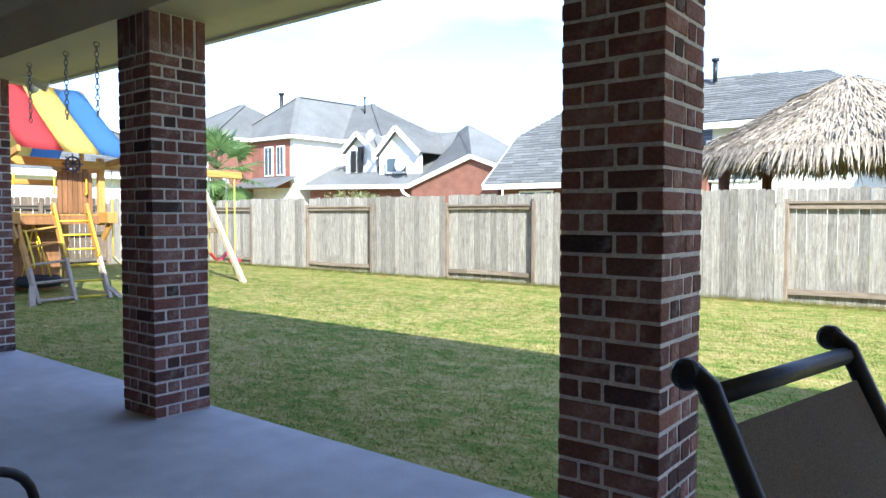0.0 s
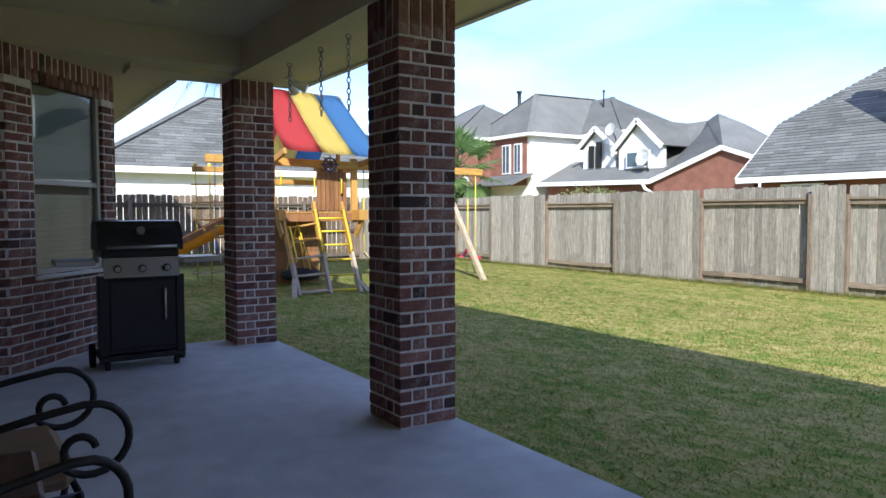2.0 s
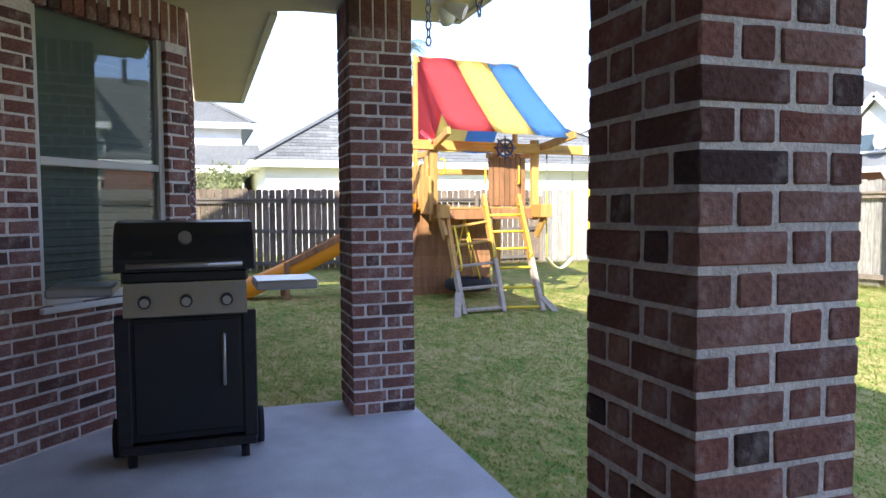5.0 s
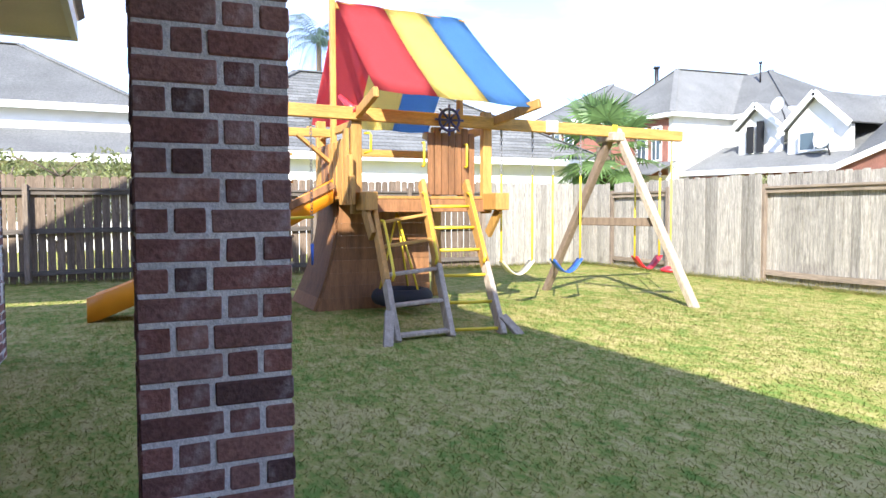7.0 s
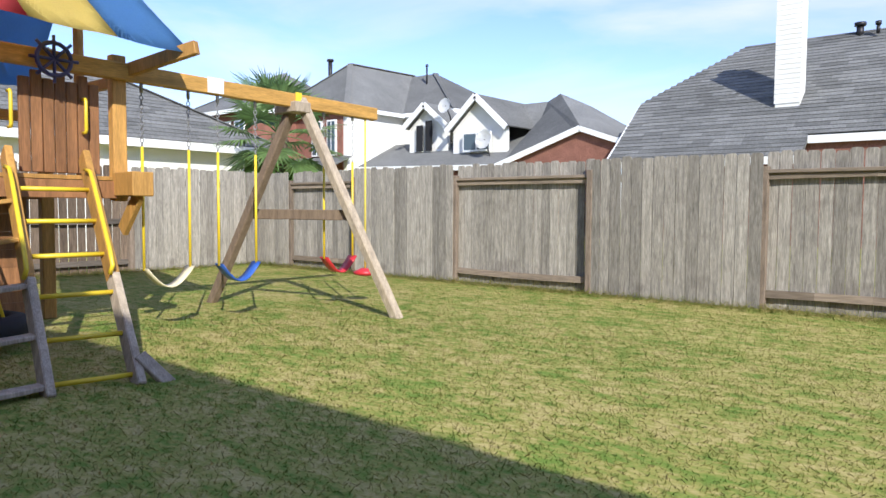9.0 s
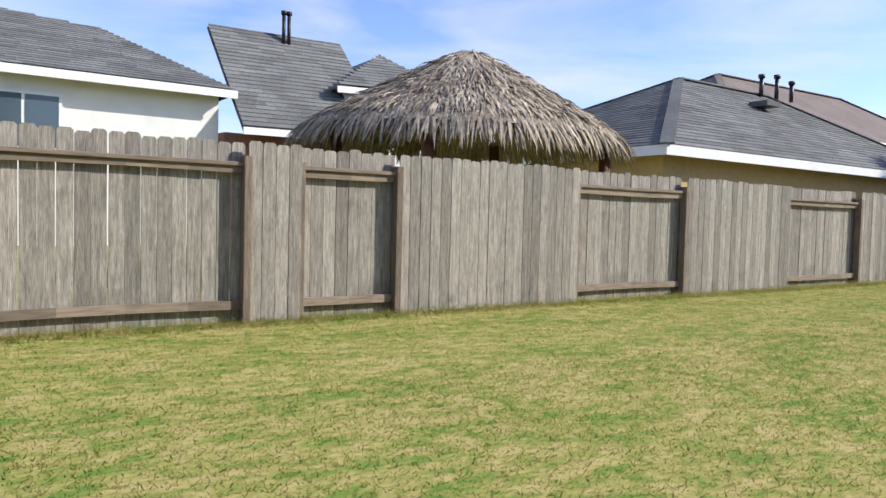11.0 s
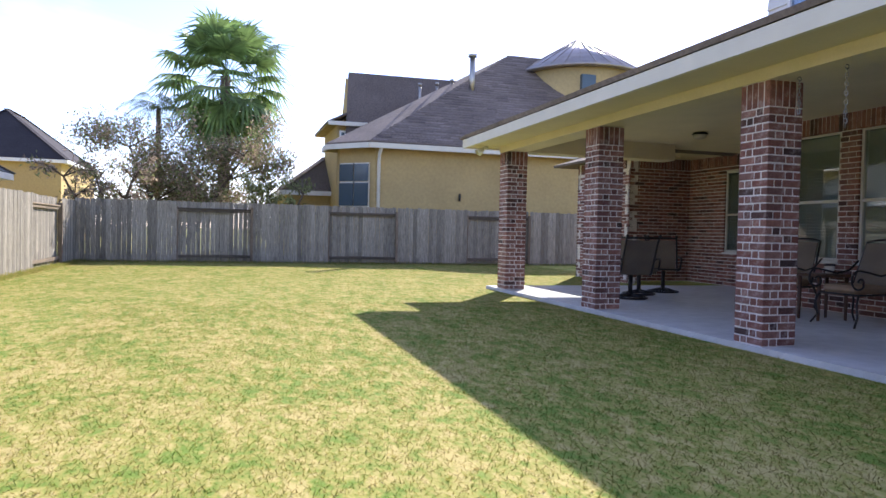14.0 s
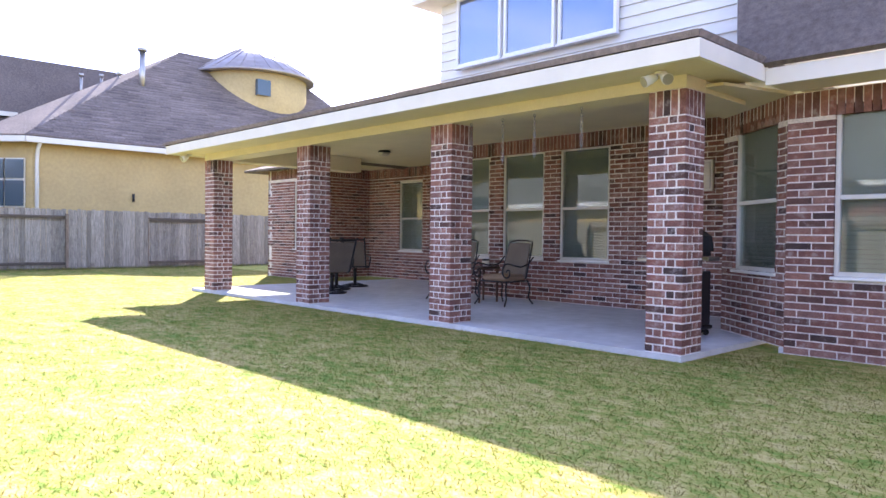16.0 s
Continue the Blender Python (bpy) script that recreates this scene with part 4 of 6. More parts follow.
# canopy
ridge_a, ridge_b = Vector((-13.23, 4.04, 3.66)), Vector((-13.23, 5.72, 3.62))
fe_a, fe_b = Vector((-11.83, 4.05, 2.38)), Vector((-11.83, 6.0, 2.3))
re_a, re_b = Vector((-14.55, 4.05, 2.32)), Vector((-14.55, 5.8, 2.28))
for name, mat, s0, s1 in (("canopy_stripe", M_CANVAS_RED, 0, 0.36), ("canopy_stripe", M_CANVAS_YELLOW, 0.36, 0.68), ("canopy_stripe", M_CANVAS_BLUE, 0.68, 1.0)):
    for ea, eb in ((fe_a, fe_b), (re_a, re_b)):
        bm = B()
        grid = []
        for i in range(7):
            f = i / 6
            row = []
            for j in range(5):
                g = s0 + (s1 - s0) * j / 4
                p = (ridge_a.lerp(ridge_b, g)).lerp(ea.lerp(eb, g), f)
                p.z -= 0.035 * math.sin(math.pi * f) + 0.008 * math.sin(g * 19 + f * 5)
                row.append(bm.verts.new(p))
            grid.append(row)
        for a, b in zip(grid, grid[1:]):
            for j in range(4):
                bm.faces.new((a[j], a[j + 1], b[j + 1], b[j])).smooth = True
        bmesh.ops.solidify(bm, geom=bm.faces[:], thickness=0.003)
        part(name, bm, mat, play)
for y, e in ((4.02, fe_a), (5.98, fe_b)):
    pt("canopy_arm", M_CEDAR, (beam, (XF - 0.1, min(y, YN), 2.16), (-11.74, y, 2.35), 0.06, 0.11, (0, 0, 1), 0.006))
for y in (4.02, 5.76):
    pt("canopy_arm", M_CEDAR, (beam, (XR, y, 2.12), (-14.6, y, 2.26), 0.06, 0.11, (0, 0, 1), 0.006))
pt("ridge_pole", M_CEDAR_BEAM, (beam, (-13.23, 4.0, 3.6), (-13.23, 5.76, 3.56), 0.05, 0.08, (0, 0, 1), 0.006))
# slide
s0, s1 = Vector((-13.15, YS - 0.1, 1.36)), Vector((-13.55, 1.3, 0.06))
side = (s1 - s0).cross(Vector((0, 0, 1))).normalized()
nrm = side.cross(s1 - s0).normalized()
bm = B()
rows = []
for i in range(13):
    f = i / 12
    c = s0.lerp(s1, f)
    c.z = s0.z + (s1.z - s0.z) * (1 - (1 - f) ** 1.15)
    prof = [(-0.27, -0.13), (-0.27, 0.14), (-0.24, 0.15), (-0.21, 0.13), (-0.19, 0.03), (0.19, 0.03), (0.21, 0.13), (0.24, 0.15), (0.27, 0.14), (0.27, -0.13)]
    rows.append([bm.verts.new(c + side * a + Vector((0, 0, b))) for a, b in prof])
for a, b in zip(rows, rows[1:]):
    for j in range(len(a)):
        bm.faces.new((a[j], a[(j + 1) % len(a)], b[(j + 1) % len(a)], b[j])).smooth = True
bm.faces.new(rows[0]), bm.faces.new(rows[-1][::-1])
slide = part("slide", bm, M_ORANGE, play, "orange-yellow plastic slide with timber side boards")
for s in (-1, 1):
    pt("slide_side", M_REDWOOD, (beam, s0 + side * 0.29 * s + Vector((0, 0, 0.08)), s0.lerp(s1, 0.72) + side * 0.29 * s + Vector((0, 0, 0.05)), 0.03, 0.085, (0, 0, 1), 0.005), parent=slide)
    pt("slide_post", M_REDWOOD, (box, -13.45 + 0.3 * s - 0.03, -13.45 + 0.3 * s + 0.03, 1.92, 2.0, G, 0.5, 0.004), parent=slide)
# tyre swing
bm = B()
rt, rr = 0.27, 0.095
vs = [[bm.verts.new((-12.6 + (rt + rr * math.cos(b)) * math.cos(a), 4.62 + (rt + rr * math.cos(b)) * math.sin(a), 0.13 + rr * math.sin(b))) for b in (2 * math.pi * j / 12 for j in range(12))] for a in (2 * math.pi * i / 28 for i in range(28))]
for i in range(28):
    for j in range(12):
        bm.faces.new((vs[i][j], vs[(i + 1) % 28][j], vs[(i + 1) % 28][(j + 1) % 12], vs[i][(j + 1) % 12])).smooth = True
tyre = part("tyre_swing", bm, M_RUBBER, play, "black rubber tyre hung flat on chains")
for k in range(3):
    a = 2 * math.pi * k / 3 + 0.4
    pt("chain_sleeve", M_YELLOW, (tube, [(-12.6 + 0.27 * math.cos(a), 4.62 + 0.27 * math.sin(a), 0.2), (-12.75, 4.62, 1.12)], 0.013), parent=tyre)

# ---- gas grill ----
grill = thing("gas_grill", (-6.6, 0.72, 0), "black gas barbecue grill with steel control panel on wheels", "grill")


def gp(name, mat, *ops, parent=None, label=""):
    return pt(name, mat, *ops, parent=parent or grill, label=label)


gp("cabinet", M_BLACK, (box, -6.86, -6.36, 0.42, 1.03, 0.13, 0.76, 0.01))
for y in (0.42, 1.03):
    gp("leg", M_IRON, (box, -6.375, -6.345, y - 0.035, y + 0.035, 0.1, 0.78, 0.006))
gp("door", M_BLACK, (box, -6.36, -6.345, 0.47, 0.985, 0.17, 0.74, 0.006), label="black enamelled steel cabinet door")
gp("door_handle", M_STEEL, (tube, [(-6.34, 0.9, 0.66), (-6.315, 0.9, 0.655), (-6.315, 0.9, 0.41), (-6.34, 0.9, 0.405)], 0.011), label="steel bar handle")
gp("bottom_shelf", M_IRON, (box, -6.88, -6.32, 0.39, 1.06, 0.08, 0.125, 0.01))
gp("control_panel", M_STEEL, (poly, [(-6.31, 0.43, 0.77), (-6.31, 1.02, 0.77), (-6.36, 1.02, 0.93), (-6.36, 0.43, 0.93)], 0.04), label="brushed steel control panel")
for y in (0.53, 0.725, 0.92):
    kn = gp("knob", M_IRON, (tube, [(-6.335, y, 0.845), (-6.295, y, 0.84)], 0.03, 14))
    gp("knob_face", M_STEEL, (tube, [(-6.295, y, 0.84), (-6.288, y, 0.84)], 0.022, 14), parent=kn)
gp("firebox", M_BLACK, (box, -6.86, -6.37, 0.42, 1.03, 0.93, 0.99, 0.01))
bm = B()
prof = [(-6.88, 0.99), (-6.34, 0.99), (-6.34, 1.05), (-6.4, 1.17), (-6.5, 1.23), (-6.72, 1.24), (-6.85, 1.17)]
for y0, y1 in ((0.43, 1.02),):
    a = [bm.verts.new((x, y0, z)) for x, z in prof]
    b = [bm.verts.new((x, y1, z)) for x, z in prof]
    bm.faces.new(a), bm.faces.new(b[::-1])
    for j in range(len(prof)):
        bm.faces.new((a[j], b[j], b[(j + 1) % len(prof)], a[(j + 1) % len(prof)]))
lid = part("lid", bm, M_BLACK, grill, "black enamelled lid")
for y0, y1 in ((0.39, 0.43), (1.02, 1.06)):
    bm = B()
    a = [bm.verts.new((x, y0, z)) for x, z in prof]
    b = [bm.verts.new((x, y1, z)) for x, z in prof]
    bm.faces.new(a), bm.faces.new(b[::-1])
    for j in range(len(prof)):
        bm.faces.new((a[j], b[j], b[(j + 1) % len(prof)], a[(j + 1) % len(prof)]))
    part("lid_end", bm, M_IRON, lid)
gp("lid_handle", M_STEEL, (tube, [(-6.3, 0.45, 1.02), (-6.3, 1.0, 1.02)], 0.014), parent=lid)
gp("thermometer", M_STEEL, (tube, [(-6.385, 0.725, 1.145), (-6.355, 0.725, 1.16)], 0.032, 16), parent=lid)
gp("badge", M_IRON, (box, -6.36, -6.35, 0.47, 0.57, 1.055, 1.09), parent=lid, label="small grey nameplate")
for y0, y1 in ((1.07, 1.4), (0.08, 0.38)):
    gp("side_shelf", M_STEEL, (box, -6.8, -6.38, y0, y1, 0.87, 0.92, 0.01), label="brushed steel side shelf")
for y in (0.45, 1.0):
    gp("caster", M_RUBBER, (tube, [(-6.4, y - 0.02, 0.035), (-6.4, y + 0.02, 0.035)], 0.035, 14))
    gp("caster", M_RUBBER, (tube, [(-6.82, y - 0.02, 0.035), (-6.82, y + 0.02, 0.035)], 0.035, 14))
for y in (0.36, 1.09):
    gp("wheel", M_RUBBER, (tube, [(-6.66, y - 0.02, 0.1), (-6.66, y + 0.02, 0.1)], 0.1, 20))


grill.location, grill.scale = (-6.4, 0.71, 0), (0.82, 0.97, 0.98)


# ---- wrought-iron armchairs with a side table ----
def arc(c, r, a0, a1, n=10, u=(0, 1, 0), v=(0, 0, 1)):
    c, u, v = Vector(c), Vector(u), Vector(v)
    return [c + u * r * math.cos(a0 + (a1 - a0) * k / n) + v * r * math.sin(a0 + (a1 - a0) * k / n) for k in range(n + 1)]


iron = thing("iron_armchair", (0, 0, 0), "dark wrought-iron patio armchair with scrolled arms and a tan seat cushion", "chair", "iron patio armchairs")
bm = B()
box(bm, -0.25, 0.25, -0.26, 0.27, 0.4, 0.5, 0.035)
part("seat_cushion", bm, M_CUSHION, iron)
bm = B()
poly(bm, [(-0.24, -0.27, 0.44), (0.24, -0.27, 0.44), (0.21, -0.45, 1.0), (-0.21, -0.45, 1.0)], 0.025)
part("back_sling", bm, M_SLING, iron)
bm = B()
tube(bm, [(-0.26, -0.25, 0.42), (-0.25, -0.36, 0.72), (-0.23, -0.47, 1.02), (-0.1, -0.49, 1.05), (0.1, -0.49, 1.05), (0.23, -0.47, 1.02), (0.25, -0.36, 0.72), (0.26, -0.25, 0.42)], 0.013)
part("back_frame", bm, M_IRON, iron)
bm = B()
for a, b in (((-0.27, -0.26), (0.27, -0.26)), ((-0.27, 0.27), (0.27, 0.27)), ((-0.27, -0.26), (-0.27, 0.27)), ((0.27, -0.26), (0.27, 0.27))):
    tube(bm, [(*a, 0.39), (*b, 0.39)], 0.012, 6)
part("seat_frame", bm, M_IRON, iron)
for s in (-1, 1):
    x = 0.3 * s
    bm = B()
    tube(bm, [(x, -0.4, 0.78), (x, -0.25, 0.66), (x, -0.05, 0.62), (x, 0.15, 0.66), (x, 0.28, 0.68)] + arc((x, 0.3, 0.57), 0.11, math.pi / 2, -math.pi * 0.75, 14)[1:] + arc((x, 0.268, 0.538), 0.045, math.pi * 1.1, math.pi * 0.05, 8), 0.0125)
    part("arm", bm, M_IRON, iron)
    for y, f in ((0.26, 1), (-0.28, -1)):
        bm = B()
        tube(bm, [(0.27 * s, y, 0.4), (0.29 * s, y + 0.05 * f, 0.28), (0.28 * s, y + 0.02 * f, 0.12), (0.31 * s, y + 0.1 * f, 0.012)], 0.013)
        part("leg", bm, M_IRON, iron)
iron.matrix_basis = pose(-1.5, -0.42, 0, 0, 0, 12)
copy_thing(iron, pose(-2.69, -0.42, 0, 0, 0, 3))

stand = thing("side_table", (-2.1, -0.52, 0), "small dark wooden side table between the iron chairs", "table")
M_TABLE = material("dark_table_wood", (0.09, 0.045, 0.028), 0.5, vary=((3, 0.25),), grain=(2, 14, 14))
bm = B()
box(bm, -2.3, -1.9, -0.78, -0.26, 0.56, 0.6, 0.012)
part("tabletop", bm, M_TABLE, stand)
for x in (-2.26, -1.94):
    for y in (-0.74, -0.3):
        bm = B()
        tube(bm, [(x, y, 0), (x, y, 0.2), (x, y, 0.56)], 0.018, 8, 0.026)
        part("leg", bm, M_TABLE, stand)
pot = thing("flower_pot", (-2.12, -0.6, 0.601), "small white glazed pot with dark rim on the side table", "pot")
bm = B()
lathe(bm, -2.12, -0.6, [(0.045, 0.603), (0.06, 0.66), (0.062, 0.72), (0.05, 0.72)])
part("vessel", bm, M_POT, pot)
bm = B()
lathe(bm, -2.12, -0.6, [(0.064, 0.7), (0.066, 0.725), (0.05, 0.727), (0.04, 0.724)])
part("rim", bm, M_IRON, pot)

# ---- swivel sling chairs ----
sling = thing("swivel_sling_chair", (0, 0, 0), "brown mesh sling swivel chair with a dark metal frame", "chair", "swivel sling chairs")
bm = B()
poly(bm, [(-0.235, -0.2, 0.42), (0.235, -0.2, 0.42), (0.235, -0.48, 0.96), (-0.235, -0.48, 0.96)], 0.008)
part("backrest", bm, M_SLING, sling)
bm = B()
poly(bm, [(-0.235, -0.19, 0.41), (0.235, -0.19, 0.41), (0.235, 0.27, 0.45), (-0.235, 0.27, 0.45)], 0.008)
part("seat", bm, M_SLING, sling)
for s in (-1, 1):
    bm = B()
    tube(bm, [(0.26 * s, 0.3, 0.44), (0.26 * s, -0.14, 0.4), (0.26 * s, -0.22, 0.44), (0.26 * s, -0.5, 1.02), (0.26 * s, -0.53, 1.04)], 0.018)
    part("side_rail", bm, M_IRON, sling)
    bm = B()
    bmesh.ops.create_uvsphere(bm, u_segments=12, v_segments=8, radius=0.026, matrix=Matrix.Translation((0.265 * s, -0.535, 1.035)))
    part("finial", bm, M_IRON, sling)
    bm = B()
    tube(bm, [(0.28 * s, -0.33, 0.66), (0.3 * s, -0.1, 0.65), (0.3 * s, 0.2, 0.64), (0.29 * s, 0.27, 0.58), (0.27 * s, 0.26, 0.44)], 0.017)
    part("arm", bm, M_IRON, sling)
bm = B()
tube(bm, [(-0.26, -0.5, 1.005), (0.26, -0.5, 1.005)], 0.018)
part("top_bar", bm, M_IRON, sling)
bm = B()
tube(bm, [(-0.26, 0.29, 0.44), (0.26, 0.29, 0.44)], 0.016)
part("front_bar", bm, M_IRON, sling)
bm = B()
tube(bm, [(0, 0.02, 0.06), (0, 0.02, 0.4)], 0.035, 12)
part("swivel_post", bm, M_IRON, sling)
bm = B()
tube(bm, [(0.27 * math.cos(a), 0.02 + 0.27 * math.sin(a), 0.022) for a in (2 * math.pi * k / 24 for k in range(25))], 0.018, 8)
for k in range(4):
    a = math.pi * k / 2 + 0.7
    tube(bm, [(0, 0.02, 0.09), (0.14 * math.cos(a), 0.02 + 0.14 * math.sin(a), 0.06), (0.27 * math.cos(a), 0.02 + 0.27 * math.sin(a), 0.03)], 0.016, 6)
part("base_ring", bm, M_IRON, sling)
sling.matrix_basis = pose(0.76, 0.56, 0, 0, 0, -102)
copy_thing(sling, pose(1.46, -0.02, 0, 0, 0, -140))
copy_thing(sling, pose(1.95, -0.85, 0, 0, 0, 60))

# ---- lights, chains and small fixtures on the porch ----
def floodlight(x, y, z, yaw):
    fl = thing("floodlight", (x, y, z), "white twin-head security floodlight under the eave", "light", "eave floodlights")
    pt("base", M_WHITE, (lathe, x, y, [(0.055, z - 0.025), (0.055, z - 0.003), (0.04, z)]), parent=fl)
    for s in (-1, 1):
        a = radians(yaw) + s * 0.7
        d = Vector((math.cos(a), math.sin(a), -0.45)).normalized()
        p = Vector((x, y, z - 0.03))
        head = pt("lamp_head", M_WHITE, (tube, [p + d * 0.05, p + d * 0.1, p + d * 0.19], 0.028, 12, 0.055), parent=fl)
        pt("lens", M_STEEL, (tube, [p + d * 0.191, p + d * 0.196], 0.05, 12), parent=head)


floodlight(-7.0, 2.3, 2.657, 100)
floodlight(3.15, 2.3, 2.657, 60)
M_LAMPGLASS = material("frosted_lamp_glass", (0.5, 0.46, 0.38), 0.3)
for x, y in ((-5.35, 0.75), (1.05, -0.9)):
    lm = thing("porch_ceiling_light", (x, y, 2.86), "bronze flush ceiling light with frosted glass", "ceiling light", "porch ceiling lights")
    pt("canopy_plate", M_IRON, (lathe, x, y, [(0.13, 2.815), (0.14, 2.83), (0.1, 2.858)]), parent=lm)
    pt("glass_shade", M_LAMPGLASS, (lathe, x, y, [(0.05, 2.74), (0.1, 2.76), (0.12, 2.814)]), parent=lm)
for i, (x, zb) in enumerate(((-4.12, 2.2), (-4.65, 2.0), (-5.14, 2.02), (-5.8, 2.05))):
    ch = thing("hanging_chain", (x, 1.85, H), "dark steel swing chain hanging from the porch beam", "chain", "porch beam chains")
    pt("chain", M_CHAIN, (chain, (x, 1.85, H - 0.03), (x, 1.85, zb), 0.014, 0.05), parent=ch)
    pt("eye_hook", M_CHAIN, (tube, arc((x, 1.85, H - 0.02), 0.02, 0, math.pi * 2, 10), 0.004), parent=ch)
meter = thing("wall_box", (-5.56, -1.45, 2.0), "grey framed utility box on the brick wall", "utility box")
pt("frame", M_VINYL, (box, -5.72, -5.4, -1.505, -1.44, 1.8, 2.25, 0.01), parent=meter)
pt("cover", M_STEEL, (box, -5.69, -5.43, -1.439, -1.43, 1.83, 2.22, 0.006), parent=meter)
reel = thing("hose_reel", (-5.0, -1.35, 0.5), "dark garden hose coiled on the wall bracket with a yellow nozzle", "hose")
bm = B()
for k in range(4):
    tube(bm, [(-5.0 + 0.15 * math.cos(a), -1.44 + 0.03 * k, 0.75 + 0.15 * math.sin(a)) for a in (2 * math.pi * j / 20 for j in range(21))], 0.014, 6)
part("hose", bm, M_RUBBER, reel)
pt("nozzle", M_YELLOW, (tube, [(-4.9, -1.38, 0.72), (-4.86, -1.36, 0.82)], 0.02, 8, 0.03), parent=reel)
pt("bracket", M_IRON, (box, -5.04, -4.96, -1.5, -1.34, 0.72, 0.78, 0.006), parent=reel)


# ---- houses beyond the fences ----
def hip_house(name, label, x0, x1, y0, y1, ze, ra, rb, wall, roof, over=0.45, base=G, trim=None, shingles=None):
    """A house with four roof planes between its eaves and the ridge ra-rb."""
    h = thing(name, ((x0 + x1) / 2, (y0 + y1) / 2, base), label, "house")
    bm = B()
    box(bm, x0, x1, y0, y1, base, ze)
    part("wall", bm, wall, h)
    a, b, c, d = (x0 - over, y0 - over, ze), (x1 + over, y0 - over, ze), (x1 + over, y1 + over, ze), (x0 - over, y1 + over, ze)
    along_x = abs(rb[0] - ra[0]) >= abs(rb[1] - ra[1])
    planes = [[a, b, rb, ra], [b, c, rb], [c, d, ra, rb], [d, a, ra]] if along_x else [[a, b, ra], [b, c, rb, ra], [c, d, rb], [d, a, ra, rb]]
    for i, p in enumerate(planes):
        p = [Vector(q) + Vector((0, 0, 0.14)) for q in p]
        if shingles and i in shingles:
            shingled(h, "shingles", p, roof, course=0.2, lap=0.015, width=0.7, seed=i)
        bm = B()
        poly(bm, [q - Vector((0, 0, 0.005)) for q in p], 0.03)
        part("roof_plane", bm, roof, h)
    o, i = over, over - 0.03
    for q in ((x0 - o, x1 + o, y0 - o, y0 - i), (x0 - o, x1 + o, y1 + i, y1 + o), (x0 - o, x0 - i, y0 - i, y1 + i), (x1 + i, x1 + o, y0 - i, y1 + i)):
        bm = B()
        box(bm, *q, ze - 0.08, ze + 0.13)
        part("fascia", bm, trim or M_WHITE, h)
    bm = B()
    box(bm, x0 - i, x1 + i, y0 - i, y1 + i, ze - 0.02, ze)
    part("soffit", bm, trim or M_WHITE, h)
    for p, q in ((ra, rb),):
        if (Vector(p) - Vector(q)).length > 0.3:
            bm = B()
            beam(bm, Vector(p) + Vector((0, 0, 0.15)), Vector(q) + Vector((0, 0, 0.15)), 0.3, 0.04)
            part("ridge_cap", bm, roof, h)
    for p, q in ((a, ra), (b, rb if along_x else ra), (c, rb), (d, ra if along_x else rb)):
        bm = B()
        beam(bm, Vector(p) + Vector((0, 0, 0.15)), Vector(q) + Vector((0, 0, 0.15)), 0.3, 0.03)
        part("hip_cap", bm, roof, h)
    return h


M_FARGLASS = material("far_window_glass", (0.07, 0.10, 0.12), 0.1, spec=0.6)


def far_window(h, x0, x1, y0, y1, z0, z1, bars=1):
    """A framed window standing on a wall; one of its plan sizes is its depth."""
    bm = B()
    box(bm, x0, x1, y0, y1, z0, z1)
    w = part("window", bm, M_WHITE, h)
    e = 0.08
    flat_x = (x1 - x0) > (y1 - y0)
    n = bars + 1
    for i in range(n):
        bm = B()
        if flat_x:
            s = (x1 - x0 - e) / n
            box(bm, x0 + e + i * s, x0 + (i + 1) * s, y0 - 0.015, y1 + 0.015, z0 + e, z1 - e)
        else:
            s = (y1 - y0 - e) / n
            box(bm, x0 - 0.015, x1 + 0.015, y0 + e + i * s, y0 + (i + 1) * s, z0 + e, z1 - e)
        part("pane", bm, M_FARGLASS, w)


def pipe(h, x, y, z0, z1, r=0.06, mat=None):
    bm = B()
    tube(bm, [(x, y, z0), (x, y, z1)], r, 8)
    tube(bm, [(x, y, z1), (x, y, z1 + 0.12)], r * 1.6, 8)
    part("vent_pipe", bm, mat or M_IRON, h)


def gable(h, x0, x1, zp, z0, yf, yb, wall, roof, zwall):
    """A front-facing gable with its roof running back."""
    xm = (x0 + x1) / 2
    bm = B()
    poly(bm, [(x0 + 0.2, yf, zwall), (x1 - 0.2, yf, zwall), (x1 - 0.2, yf, z0), (xm, yf, zp - 0.1), (x0 + 0.2, yf, z0)], 0.2)
    part("gable_wall", bm, wall, h)
    for x in (x0, x1):
        bm = B()
        poly(bm, [(x, yf - 0.35, z0), (xm, yf - 0.35, zp), (xm, yb, zp), (x, yb, z0)], 0.06)
        part("roof_plane", bm, roof, h)
        bm = B()
        beam(bm, (x, yf - 0.37, z0 - 0.05), (xm, yf - 0.37, zp - 0.05), 0.05, 0.28, (0, 0, 1))
        part("barge_board", bm, M_WHITE, h)


# white and brick two-storey house
nw = hip_house("suburban_house", "two-storey white and red-brick house with grey hip roofs", -39.4, -33.6, 27.8, 38, 6.05, (-36.4, 30.6, 9.0), (-36.0, 35.5, 9.0), M_SIDING, M_SHINGLE)


